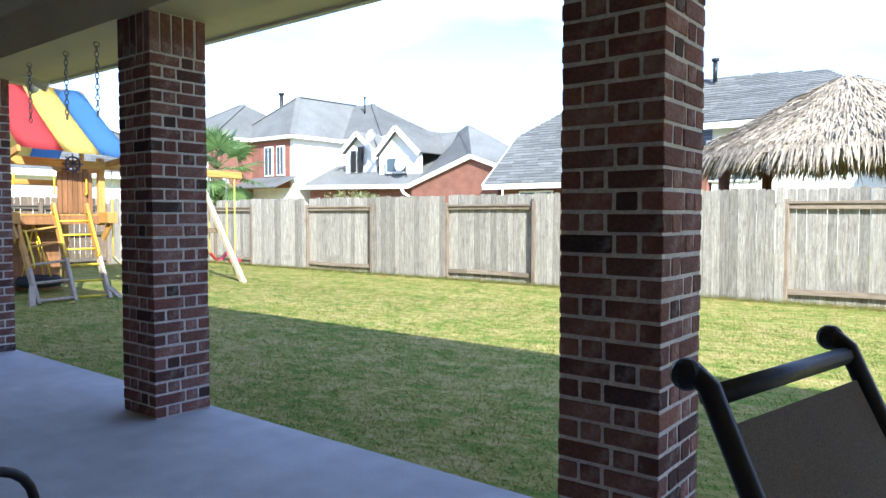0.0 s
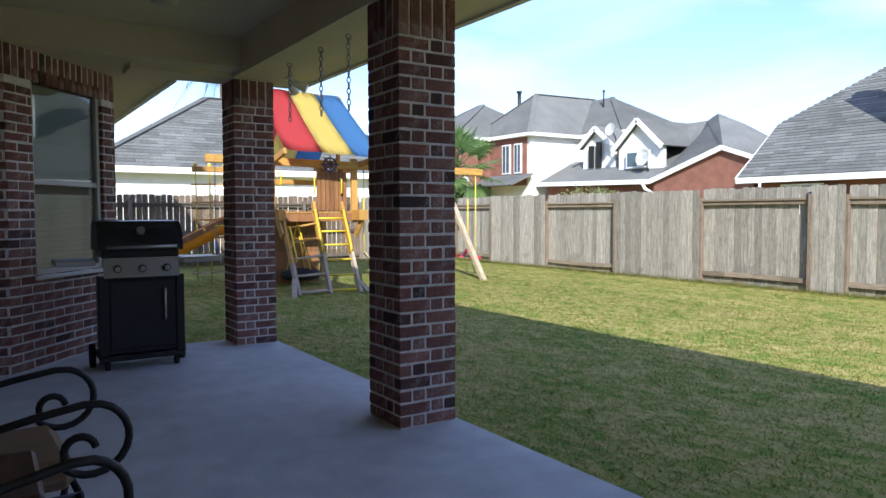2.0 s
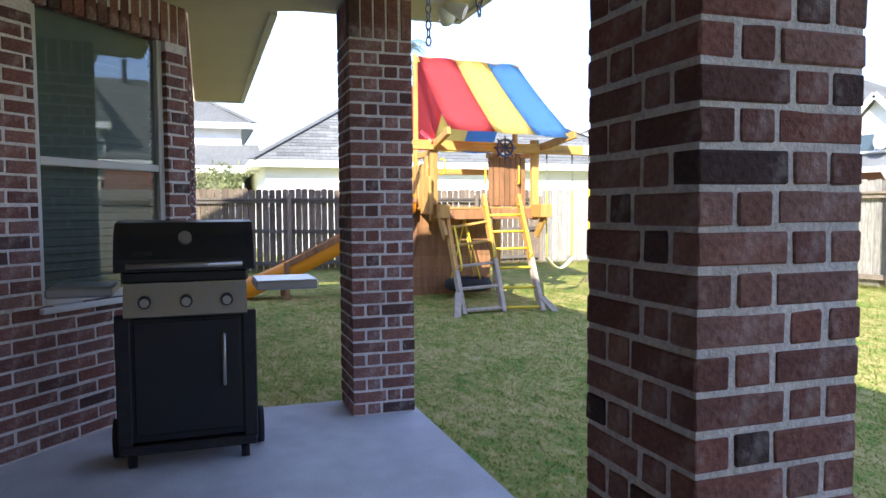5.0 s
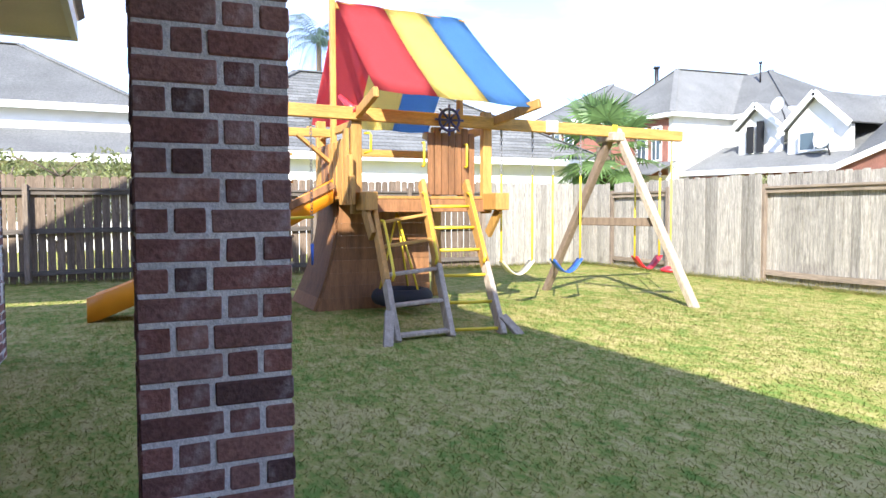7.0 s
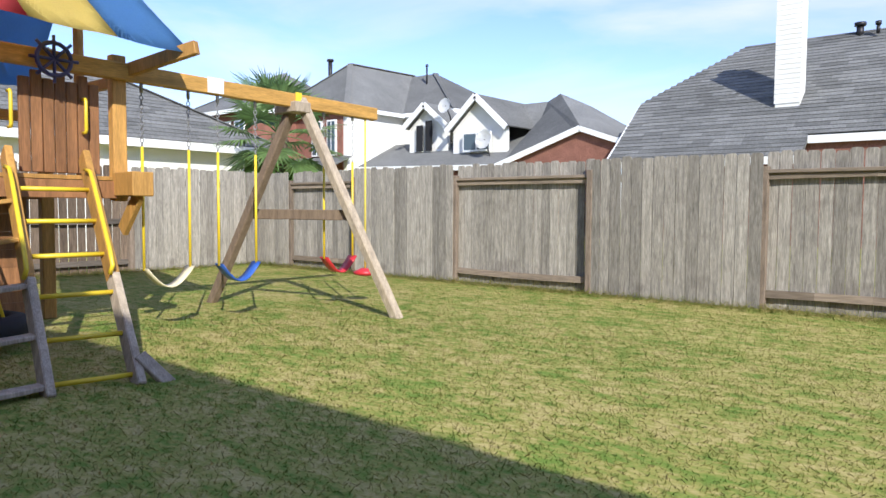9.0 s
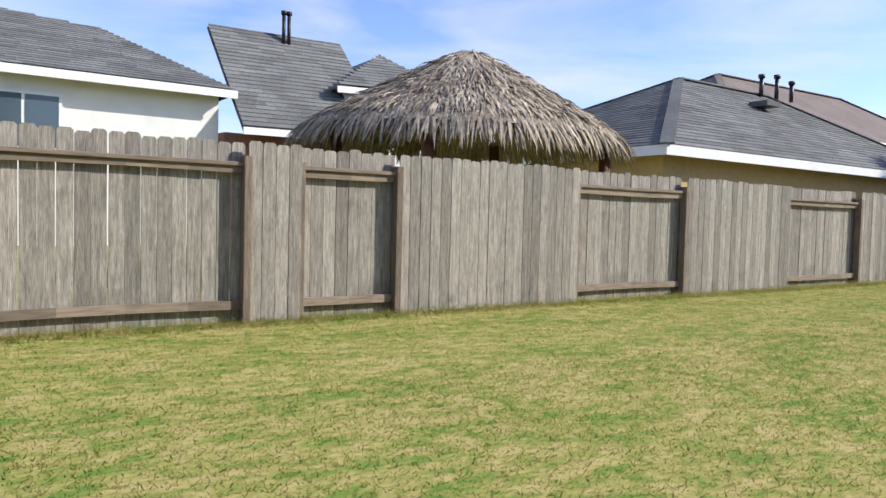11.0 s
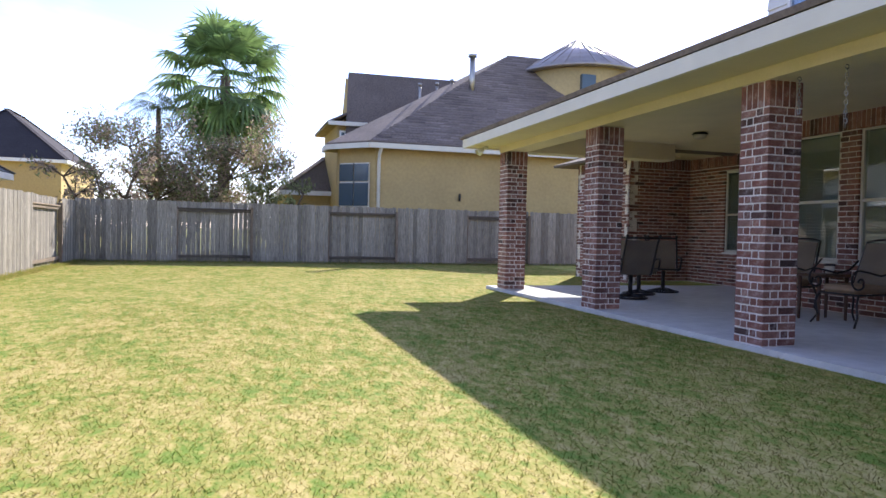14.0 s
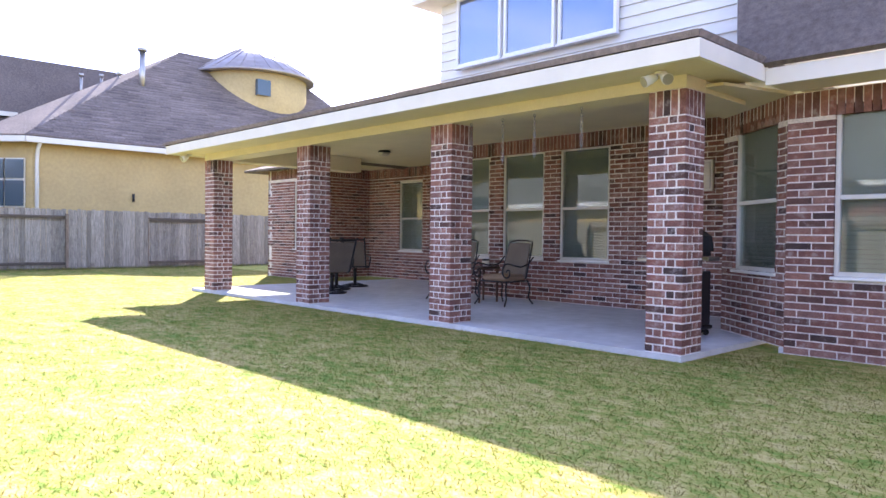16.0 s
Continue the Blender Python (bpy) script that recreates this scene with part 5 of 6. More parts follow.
def hip_wing(h, x0, x1, y0, y1, ze, ra, rb, wall, base=G):
    """A wing of a house under its own hip roof; the ridge runs along x."""
    bm = B()
    box(bm, x0, x1, y0, y1, base, ze)
    part("wing_wall", bm, wall, h)
    o = 0.45
    a, b, c, d = (x0 - o, y0 - o, ze), (x1 + o, y0 - o, ze), (x1 + o, y1 + o, ze), (x0 - o, y1 + o, ze)
    for p in ([a, b, rb, ra], [b, c, rb], [c, d, ra, rb], [d, a, ra]):
        bm = B()
        poly(bm, [Vector(q) + Vector((0, 0, 0.12)) for q in p], 0.04)
        part("roof_plane", bm, M_SHINGLE, h)
    for p, q in ((a, b), (b, c), (d, a)):
        bm = B()
        beam(bm, p, q, 0.05, 0.22)
        part("fascia", bm, M_WHITE, h)
    for p, q in ((a, ra), (b, rb)):
        bm = B()
        beam(bm, Vector(p) + Vector((0, 0, 0.14)), Vector(q) + Vector((0, 0, 0.14)), 0.3, 0.03)
        part("hip_cap", bm, M_SHINGLE, h)


hip_wing(nw, -43.8, -37.6, 24.9, 34, 6.05, (-41.2, 29.5, 8.8), (-40.8, 29.5, 8.8), M_FARBRICK)
hip_wing(nw, -37.0, -30.0, 32.0, 39, 6.1, (-36, 35.2, 8.9), (-34.0, 35.2, 8.9), M_SIDING)
bm = B()
box(bm, -37.9, -33.9, 27.72, 27.8, 3.0, 5.95)
part("brick_facing", bm, M_FARBRICK, nw)
for x0, x1, y in ((-42.3, -41.2, 24.9), (-40.6, -39.5, 24.9), (-39.1, -38.2, 24.9), (-36.2, -35.4, 27.72), (-35.0, -34.3, 27.72)):
    far_window(nw, x0, x1, y - 0.1, y, 3.75, 5.6)
gable(nw, -31.4, -28.5, 6.25, 5.1, 29.9, 36, M_SIDING, M_SHINGLE, 3.0)
for x in (-30.55, -29.95):
    bm = B()
    box(bm, x, x + 0.42, 29.68, 29.72, 3.9, 5.2 + (0.2 if x > -30.2 else 0))
    part("arched_window", bm, M_DARK, nw)
gable(nw, -28.2, -24.7, 6.3, 4.75, 29.5, 38, M_SIDING, M_SHINGLE, 2.6)
far_window(nw, -27.2, -25.6, 29.2, 29.3, 3.7, 4.6)
# low front roof and the brick wing under a rake
for p in ([(-33.4, 28.2, 3.1), (-24.5, 28.2, 2.95), (-24.5, 31.2, 4.5), (-33.4, 31.2, 4.5)], [(-24.5, 28.2, 2.95), (-20.45, 28.2, 4.35), (-24.2, 33.0, 6.62), (-24.9, 33.0, 6.3), (-24.5, 31.2, 4.5)],
          [(-24.5, 31.2, 4.5), (-24.9, 33.0, 6.3), (-28.0, 33.0, 6.3), (-28.0, 31.2, 4.5)], [(-20.45, 28.2, 4.35), (-18.75, 28.2, 3.72), (-19.6, 33.0, 4.2), (-22.6, 33.0, 5.9), (-24.2, 33.0, 6.62)],
          [(-44.6, 23.3, 3.0), (-37.0, 23.3, 3.0), (-37.0, 24.9, 3.6), (-44.6, 24.9, 3.6)], [(-37.6, 26.0, 3.0), (-33.2, 26.0, 3.0), (-33.2, 27.7, 3.7), (-37.6, 27.7, 3.7)]):
    bm = B()
    poly(bm, p, 0.08)
    part("roof_plane", bm, M_SHINGLE, nw)
bm = B()
poly(bm, [(-24.5, 28.3, G), (-18.9, 28.3, G), (-18.9, 28.3, 3.65), (-20.45, 28.3, 4.25), (-24.5, 28.3, 2.85)], 0.3)
part("brick_wing", bm, M_FARBRICK, nw)
bm = B()
beam(bm, (-24.6, 28.1, 2.87), (-20.45, 28.1, 4.27), 0.06, 0.24)
beam(bm, (-20.45, 28.1, 4.27), (-18.7, 28.1, 3.66), 0.06, 0.2)
part("barge_board", bm, M_WHITE, nw)
for p, q in (((-33.4, 28.15, 3.02), (-24.6, 28.15, 2.87)), ((-44.6, 23.25, 2.92), (-37.0, 23.25, 2.92))):
    bm = B()
    beam(bm, p, q, 0.06, 0.24)
    part("fascia", bm, M_WHITE, nw)
bm = B()
box(bm, -33.2, -24.6, 28.8, 30.4, G, 2.85)
part("brick_wing", bm, M_FARBRICK, nw)
bm = B()
tube(bm, [(-25.0, 28.0, 2.8), (-24.8, 28.0, 2.5), (-24.4, 28.05, 2.3), (-24.4, 28.05, 0)], 0.09, 8)
part("downspout", bm, M_WHITE, nw)
pipe(nw, -37.4, 30.0, 7.8, 9.3, 0.12)
pipe(nw, -33.8, 34.2, 8.2, 9.25, 0.05)
pipe(nw, -32.6, 34.2, 7.4, 7.8, 0.08)
for x, z, r in ((-28.0, 5.9, 0.36), (-25.7, 4.2, 0.45), (-17.2, 3.6, 0.36)):
    bm = B()
    n = 14
    rings = [[bm.verts.new((x + r * f * math.cos(a), 28.9 - 0.12 * f * f + 0.25 * f * math.sin(a) * r, z + r * f * math.sin(a))) for a in (2 * math.pi * k / n for k in range(n))] for f in (0.15, 0.6, 1.0)]
    bm.faces.new(rings[0])
    for a, b in zip(rings, rings[1:]):
        for k2 in range(n):
            bm.faces.new((a[k2], a[(k2 + 1) % n], b[(k2 + 1) % n], b[k2]))
    bmesh.ops.solidify(bm, geom=bm.faces[:], thickness=0.02)
    dish = part("satellite_dish", bm, M_WHITE, nw)
    bm = B()
    tube(bm, [(x, 28.9, z), (x + 0.1, 29.1, z - r * 1.3), (x + 0.1, 29.2, z - r * 2.0)], 0.035, 6)
    part("mast", bm, M_IRON, dish)

# grey-roofed house with a white chimney
nh = thing("chimney_house", (-12, 28, G), "brick house with a broad grey roof and white chimney", "house")
bm = B()
box(bm, -17.7, -8.4, 26.95, 36, G, 3.3)
part("wall", bm, M_FARBRICK, nh)
bm = B()
box(bm, -8.3, -2.2, 27.2, 36, G, 4.75)
part("wall", bm, M_SIDING, nh)
for i, p in enumerate(([(-18.2, 26, 2.65), (-11.85, 26, 2.65), (-11.85, 26.85, 3.32), (-8.2, 26.85, 3.32), (-8.2, 32, 7.35), (-15.3, 32, 7.35), (-18.3, 29.1, 5.08)], [(-18.3, 35, 5.08), (-18.3, 29.1, 5.08), (-15.3, 32, 7.35)],
                       [(-8.7, 26.6, 4.75), (-1.8, 26.6, 4.75), (-5.0, 31, 7.0), (-8.0, 31.6, 7.35)], [(-1.8, 26.6, 4.75), (-1.8, 37, 4.75), (-5.0, 31, 7.0)], [(-5, 31, 7.0), (-1.8, 37, 4.75), (-8, 36, 6.0), (-8, 31.6, 7.3)])):
    bm = B()
    poly(bm, p, 0.08)
    part("roof_plane", bm, M_SHINGLE, nh)
    if i in (0, 2):
        shingled(nh, "shingles", [Vector(q) + Vector((0, 0, 0.09)) for q in p], M_SHINGLE, course=0.22, lap=0.02, width=0.8, seed=20 + i)
for p, q in (((-18.2, 25.97, 2.6), (-11.85, 25.97, 2.6)), ((-11.85, 26.8, 3.25), (-8.2, 26.8, 3.25)), ((-8.7, 26.57, 4.68), (-1.8, 26.57, 4.68)), ((-18.2, 25.97, 2.6), (-18.3, 29.1, 5.03))):
    bm = B()
    beam(bm, p, q, 0.06, 0.24)
    part("fascia", bm, M_WHITE, nh)
bm = B()
box(bm, -13.2, -12.45, 28.2, 28.9, 4.0, 8.0)
ch = part("chimney", bm, M_SIDING, nh, "white lap-siding chimney")
for i in range(22):
    bm = B()
    z = 4.6 + i * 0.16
    box(bm, -13.23, -12.42, 28.17, 28.2, z, z + 0.15)
    part("siding_board", bm, M_SIDING, ch)
bm = B()
box(bm, -13.05, -12.6, 28.4, 28.75, 8.0, 8.3)
part("chimney_cap", bm, M_IRON, ch)
bm = B()
box(bm, -2.2, 3.0, 26.6, 34, G, 3.5)
part("wall", bm, M_FARBRICK, nh)
bm = B()
box(bm, 2.3, 6.6, 27.4, 34, G, 5.45)
part("wall", bm, M_SIDING, nh)
for i, p in enumerate(([(-1.8, 26, 3.6), (3.3, 26, 3.68), (3.3, 30, 7.6), (-1.8, 30, 7.5)], [(3.3, 26, 3.68), (3.3, 34, 3.68), (3.3, 30, 7.6)],
                       [(1.8, 27, 5.45), (6.9, 27, 5.65), (4.6, 29.2, 7.25)], [(6.9, 27, 5.65), (6.9, 34, 5.65), (4.6, 34, 7.2), (4.6, 29.2, 7.25)], [(1.8, 34, 5.45), (1.8, 27, 5.45), (4.6, 29.2, 7.25), (4.6, 34, 7.2)])):
    p = [Vector(q) for q in p]
    bm = B()
    poly(bm, p, 0.08)
    part("roof_plane", bm, M_SHINGLE, nh)
    if i in (0, 2):
        shingled(nh, "shingles", [q + Vector((0, 0, 0.09)) for q in p], M_SHINGLE, course=0.22, lap=0.02, width=0.8, seed=24 + i)
for p, q in (((-1.8, 25.97, 3.53), (3.3, 25.97, 3.6)), ((1.8, 26.97, 5.36), (6.9, 26.97, 5.56))):
    bm = B()
    beam(bm, p, q, 0.06, 0.22)
    part("fascia", bm, M_WHITE, nh)
for x in (0.85, 1.05):
    pipe(nh, x, 29.6, 7.2, 8.3, 0.07)
pipe(nh, -11.4, 31.8, 7.2, 7.6, 0.12)
pipe(nh, -9.6, 31.5, 7.2, 8.1, 0.1)
pipe(nh, -10.8, 31.5, 7.2, 7.5, 0.06)
far_window(nh, -16.5, -14.8, 26.4, 26.5, 1.2, 2.4)
far_window(nh, -8.5, -6.6, 27.1, 27.2, 2.6, 4.2)

# long grey-roofed house, its eave close behind the fence
ne = hip_house("long_roof_house", "single-storey house with a long grey hip roof and white fascia", 3.35, 16.9, 14.3, 23, 2.5, (9.0, 18.4, 5.25), (13.6, 18.4, 5.25), M_STUCCO, M_SHINGLE, shingles=(0, 3))
for x, z in ((13.0, 5.9), (13.9, 6.0), (14.8, 5.9)):
    pipe(ne, x, 18.2, 5.3, z, 0.07)
bm = B()
box(bm, 10.8, 11.5, 16.6, 17.2, 4.6, 4.75)
part("roof_vent", bm, M_SHINGLE, ne)
tan = hip_house("tan_roof_house", "house with a tan shingle roof behind the grey one", 15, 35.4, 20.6, 30, 4.8, (19.5, 24.5, 7.7), (30.3, 24.5, 7.8), M_STUCCO, M_SHINGLE_BROWN)
dk = hip_house("dark_roof_house", "distant ochre house with a steep dark roof", 40.5, 52, 17.2, 24.6, 4.9, (44, 21.2, 8.4), (48, 21.2, 8.4), M_STUCCO, M_SHINGLE_DARK)

# ochre stucco house with a turret
eh = thing("ochre_house", (22, -4, G), "ochre stucco house with brown shingle roofs and a round turret", "house")
bm = B()
poly(bm, [(18, -16, G), (18, 1.5, G), (19.2, 2.7, G), (20.0, 2.7, G), (20.6, 1.0, G), (30, 1.0, G), (30, -16, G)][::-1], None)
r0 = bmesh.ops.extrude_face_region(bm, geom=bm.faces[:])
bmesh.ops.translate(bm, verts=[v for v in r0["geom"] if isinstance(v, bmesh.types.BMVert)], vec=(0, 0, 4.45 - G))
part("wall", bm, M_STUCCO, eh)
for i, p in enumerate(([(17.5, -16.5, 4.4), (17.5, 1.8, 4.4), (23.5, -6.2, 9.75), (23.5, -12, 9.75)], [(17.5, 1.8, 4.4), (19.0, 3.2, 4.4), (20.4, 3.2, 4.4), (23.5, -6.2, 9.75)])):
    p = [Vector(q) for q in p]
    bm = B()
    poly(bm, p, 0.1)
    part("roof_plane", bm, M_SHINGLE_BROWN, eh)
    shingled(eh, "shingles", [q + Vector((0, 0, 0.12)) for q in p], M_SHINGLE_BROWN, course=0.2, lap=0.02, width=0.6, seed=30 + i)
bm = B()
poly(bm, [(21.6, 2.15, 4.4), (24.5, 1.6, 8.5), (24.5, -6, 8.55), (21.6, -6, 4.5)], 0.1)
part("roof_plane", bm, M_SHINGLE_BROWN, eh)
bm = B()
box(bm, 22.6, 27.0, 1.0, 2.35, G, 5.75)
part("upper_wall", bm, M_STUCCO, eh)
far_window(eh, 22.5, 22.6, 1.75, 2.25, 4.6, 5.5)
bm = B()
poly(bm, [(22.2, 2.8, 5.8), (27.4, 2.8, 5.8), (27.4, 1.5, 6.5), (23.0, 1.5, 6.5)], 0.08)
part("roof_plane", bm, M_SHINGLE_BROWN, eh)
bm = B()
poly(bm, [(22.2, 1.0, 5.76), (22.2, 2.8, 5.76), (27.4, 2.8, 5.76), (27.4, 1.0, 5.76)], 0.04)
part("soffit", bm, M_STUCCO, eh)
bm = B()
beam(bm, (22.18, 1.0, 5.78), (22.18, 2.82, 5.78), 0.06, 0.18)
part("gutter", bm, M_FASCIA, eh)
bm = B()
poly(bm, [(22.0, 1.55, 4.0), (27, 1.55, 4.0), (24.6, 1.55, 8.3)], 0.15)
part("gable_wall", bm, M_STUCCO, eh)
for p, q in (((17.45, -16.5, 4.32), (17.45, 1.82, 4.32)), ((17.45, 1.82, 4.32), (19.0, 3.25, 4.32)), ((19.0, 3.25, 4.32), (20.4, 3.25, 4.32))):
    bm = B()
    beam(bm, p, q, 0.1, 0.2)
    part("gutter", bm, M_FASCIA, eh)
bm = B()
poly(bm, [(17.5, -16.5, 4.28), (17.5, 1.8, 4.28), (19.0, 3.2, 4.28), (20.4, 3.2, 4.28), (21.0, 1.4, 4.28), (30, 1.4, 4.28), (30, -16.5, 4.28)], 0.03)
part("soffit", bm, M_STUCCO, eh)
bm = B()
tube(bm, [(17.5, 1.35, 4.25), (17.85, 1.35, 4.0), (17.93, 1.35, 3.7), (17.93, 1.35, 0)], 0.07, 8)
part("downspout", bm, M_FASCIA, eh)
tcx, tcy = 23.0, -9.8
bm = B()
lathe(bm, tcx, tcy, [(2.75, 5.0), (2.75, 9.0)], 28)
tw = part("turret", bm, M_STUCCO, eh)
bm = B()
lathe(bm, tcx, tcy, [(3.15, 8.9), (3.15, 9.02), (1.6, 9.98), (0.12, 10.85)], 28)
part("turret_roof", bm, M_TIN, tw)
for i in range(28):
    a = 2 * math.pi * i / 28
    bm = B()
    tube(bm, [(tcx + 3.13 * math.cos(a), tcy + 3.13 * math.sin(a), 9.05), (tcx + 1.6 * math.cos(a), tcy + 1.6 * math.sin(a), 10.0), (tcx + 0.14 * math.cos(a), tcy + 0.14 * math.sin(a), 10.87)], 0.03, 4)
    part("roof_seam", bm, M_TIN, tw)
a = radians(162)
bm = B()
box(bm, tcx + 2.75 * math.cos(a) - 0.12, tcx + 2.75 * math.cos(a) + 0.1, tcy + 2.75 * math.sin(a) - 0.35, tcy + 2.75 * math.sin(a) + 0.35, 7.75, 8.5)
part("turret_window", bm, M_FARGLASS, tw)
for i, (u0, u1) in enumerate(((0.12, 0.52), (0.56, 0.96))):
    for z0, z1 in ((2.0, 2.9), (2.98, 3.65)):
        p, q = Vector((17.96, 1.56, 0)), Vector((19.1, 2.72, 0))
        a, b = p.lerp(q, u0), p.lerp(q, u1)
        bm = B()
        beam(bm, (a.x, a.y, (z0 + z1) / 2), (b.x, b.y, (z0 + z1) / 2), 0.1, z1 - z0 + 0.1)
        w = part("window", bm, M_FASCIA, eh)
        bm = B()
        beam(bm, (a.x - 0.035, a.y + 0.035, (z0 + z1) / 2), (b.x - 0.035, b.y + 0.035, (z0 + z1) / 2), 0.1, z1 - z0)
        part("pane", bm, M_FARGLASS, w)
bm = B()
tube(bm, [(17.9, -2.0, 2.3), (17.9, -2.0, 2.6)], 0.05, 8)
part("wall_lamp", bm, M_IRON, eh)
pipe(eh, 20.8, -3.4, 7.0, 8.9, 0.13, M_STEEL)
for y, z in ((-1.2, 7.6), (-2.0, 7.7), (-2.7, 7.9)):
    pipe(eh, 21.6, y, 6.6, z, 0.06, M_STEEL)
bw = hip_house("brown_roof_house", "distant house with low brown roofs", 24.6, 34, -2, 4.3, 2.7, (27, 2.3, 4.55), (31, 2.3, 4.55), M_STUCCO, M_SHINGLE_BROWN)

# houses past the west fence
wh = hip_house("pale_house", "pale single-storey house with a grey hip roof behind the fence", -36, -24.4, 2.6, 16, 2.65, (-28.2, 7.0, 5.6), (-28.2, 10.5, 5.6), M_SIDING, M_SHINGLE, shingles=(1,))
wb = hip_house("grey_roof_house", "two-storey pale house with grey shingle roofs", -40, -29.5, -9, 2.2, 4.3, (-34.5, -3.5, 7.0), (-34.5, -1.5, 7.0), M_SIDING, M_SHINGLE)
bm = B()
poly(bm, [(-27.2, -9, 2.75), (-27.2, 2.8, 2.75), (-29.6, 2.8, 3.7), (-29.6, -9, 3.7)], 0.1)
part("low_roof", bm, M_SHINGLE, wb)
bm = B()
box(bm, -27.25, -27.2, -9, 2.8, 2.55, 2.78)
part("fascia", bm, M_WHITE, wb)
far_window(wb, -29.55, -29.45, -3, -1.6, 1.0, 2.2)

# ---- thatched hut behind the fence ----
hut = thing("thatched_hut", (-2.0, 14.2, G), "open garden hut with a shaggy dry palm-thatch roof on timber posts", "hut")
M_HUT_POST = material("hut_post_wood", (0.17, 0.075, 0.035), 0.7, vary=((3, 0.2),), grain=(9, 9, 1.0), bump=0.3, bump_scale=10)
HX, HY = -1.75, 14.3
for sx in (-1, 1):
    for sy in (-1, 1):
        bm = B()
        tube(bm, [(HX + 1.75 * sx, HY + 1.5 * sy, G), (HX + 1.75 * sx, HY + 1.5 * sy, 2.5)], 0.1, 10)
        part("post", bm, M_HUT_POST, hut)
bm = B()
n = 36
prof = [(0.12, 3.85), (0.7, 3.55), (1.5, 3.1), (2.2, 2.7), (2.75, 2.36)]
rings = [[bm.verts.new((HX + r * 1.08 * math.cos(2 * math.pi * k / n), HY + r * 0.85 * math.sin(2 * math.pi * k / n), z)) for k in range(n)] for r, z in prof]
bm.faces.new(rings[0])
for a, b in zip(rings, rings[1:]):
    for k2 in range(n):
        bm.faces.new((a[k2], a[(k2 + 1) % n], b[(k2 + 1) % n], b[k2]))
part("roof_core", bm, M_THATCH, hut)
r = random.Random(11)
verts, faces = [], []
for i in range(15000):
    f = math.sqrt(r.random())
    rad = 0.1 + 2.65 * f
    a = r.uniform(0, 2 * math.pi)
    z = np.interp(rad, [p[0] for p in prof], [p[1] for p in prof])
    L = r.uniform(0.18, 0.42) * (1.25 if f > 0.9 else 1)
    w = r.uniform(0.008, 0.022)
    slope = 0.62 if rad < 2.4 else 1.6
    ca, sa = math.cos(a), math.sin(a)
    p0 = Vector((HX + rad * 1.08 * ca, HY + rad * 0.85 * sa, z + 0.03))
    d = Vector((ca * 1.08, sa * 0.85, -slope + r.uniform(-0.25, 0.3))).normalized()
    d = (d + Vector((r.uniform(-0.3, 0.3), r.uniform(-0.3, 0.3), 0))).normalized()
    s = Vector((-sa, ca, r.uniform(-0.4, 0.4))) * w
    k2 = len(verts)
    p1 = p0 + d * L * 0.6
    p2 = p0 + d * L + Vector((0, 0, -0.05))
    verts += [p0 - s, p0 + s, p1 + s * 0.9, p1 - s * 0.9, p2]
    faces += [(k2, k2 + 1, k2 + 2, k2 + 3), (k2 + 3, k2 + 2, k2 + 4)]
me = bpy.data.meshes.new("thatch")
me.from_pydata([tuple(v) for v in verts], [], faces)
me.materials.append(M_THATCH)
ob = new("thatch", me)
ob.parent = hut
me.transform(Matrix.Translation(-BASE[hut.name]))


# ---- palms and trees ----
def fan_palm(name, x, y, hub, crown, n, mat, label, droop=0.5, trunk=0.2, seed=3, hang=0):
    """A fan palm: trunk, leaf stalks and fans of many narrow leaflets."""
    r = random.Random(seed)
    p = thing(name, (x, y, G), label, "palm tree")
    bm = B()
    pts = [(x + 0.05 * math.sin(k), y, G + (hub - G) * k / 8) for k in range(9)]
    tube(bm, pts, trunk * 1.3, 12, trunk)
    part("trunk", bm, M_BARK, p)
    verts, faces = [], []
    stalk = B()
    for i in range(n):
        a = 2.399 * i + r.uniform(-0.3, 0.3)
        el = math.pi / 2 * (1 - 2.0 * (i / n) ** 0.9) if not hang else math.pi / 2 * (1 - (1.75 + hang * 0.1) * (i / n))
        L = crown * r.uniform(0.45, 0.62)
        d = Vector((math.cos(a) * math.cos(el), math.sin(a) * math.cos(el), math.sin(el)))
        o = Vector((x, y, hub))
        tip = o + d * L - Vector((0, 0, 0.12 * L))
        tube(stalk, [o, o + d * L * 0.5, tip], 0.018, 4, 0.01)
        fan = crown * r.uniform(0.42, 0.55)
        side = d.cross(Vector((0, 0, 1)))
        side = side.normalized() if side.length > 0.1 else Vector((1, 0, 0))
        nrm = side.cross(d)
        for j in range(30):
            b = (j / 29 - 0.5) * 4.2
            ld = (d * math.cos(b) + side * math.sin(b)).normalized()
            ll = fan * (0.75 + 0.25 * math.cos(b * 0.6)) * r.uniform(0.85, 1.1)
            w = 0.018 * crown
            s = ld.cross(nrm).normalized() * w
            m1 = tip + ld * ll * 0.55
            m2 = tip + ld * ll - Vector((0, 0, droop * ll * r.uniform(0.3, 0.8)))
            k2 = len(verts)
            verts += [tip - s * 0.2, tip + s * 0.2, m1 + s, m1 - s, m2]
            faces += [(k2, k2 + 1, k2 + 2, k2 + 3), (k2 + 3, k2 + 2, k2 + 4)]
    part("leaf_stalk", stalk, M_PALM, p)
    me = bpy.data.meshes.new("crown")
    me.from_pydata([tuple(v) for v in verts], [], faces)
    me.materials.append(mat)
    ob = new("crown", me)
    ob.parent = p
    me.transform(Matrix.Translation(-BASE[p.name]))
    return p


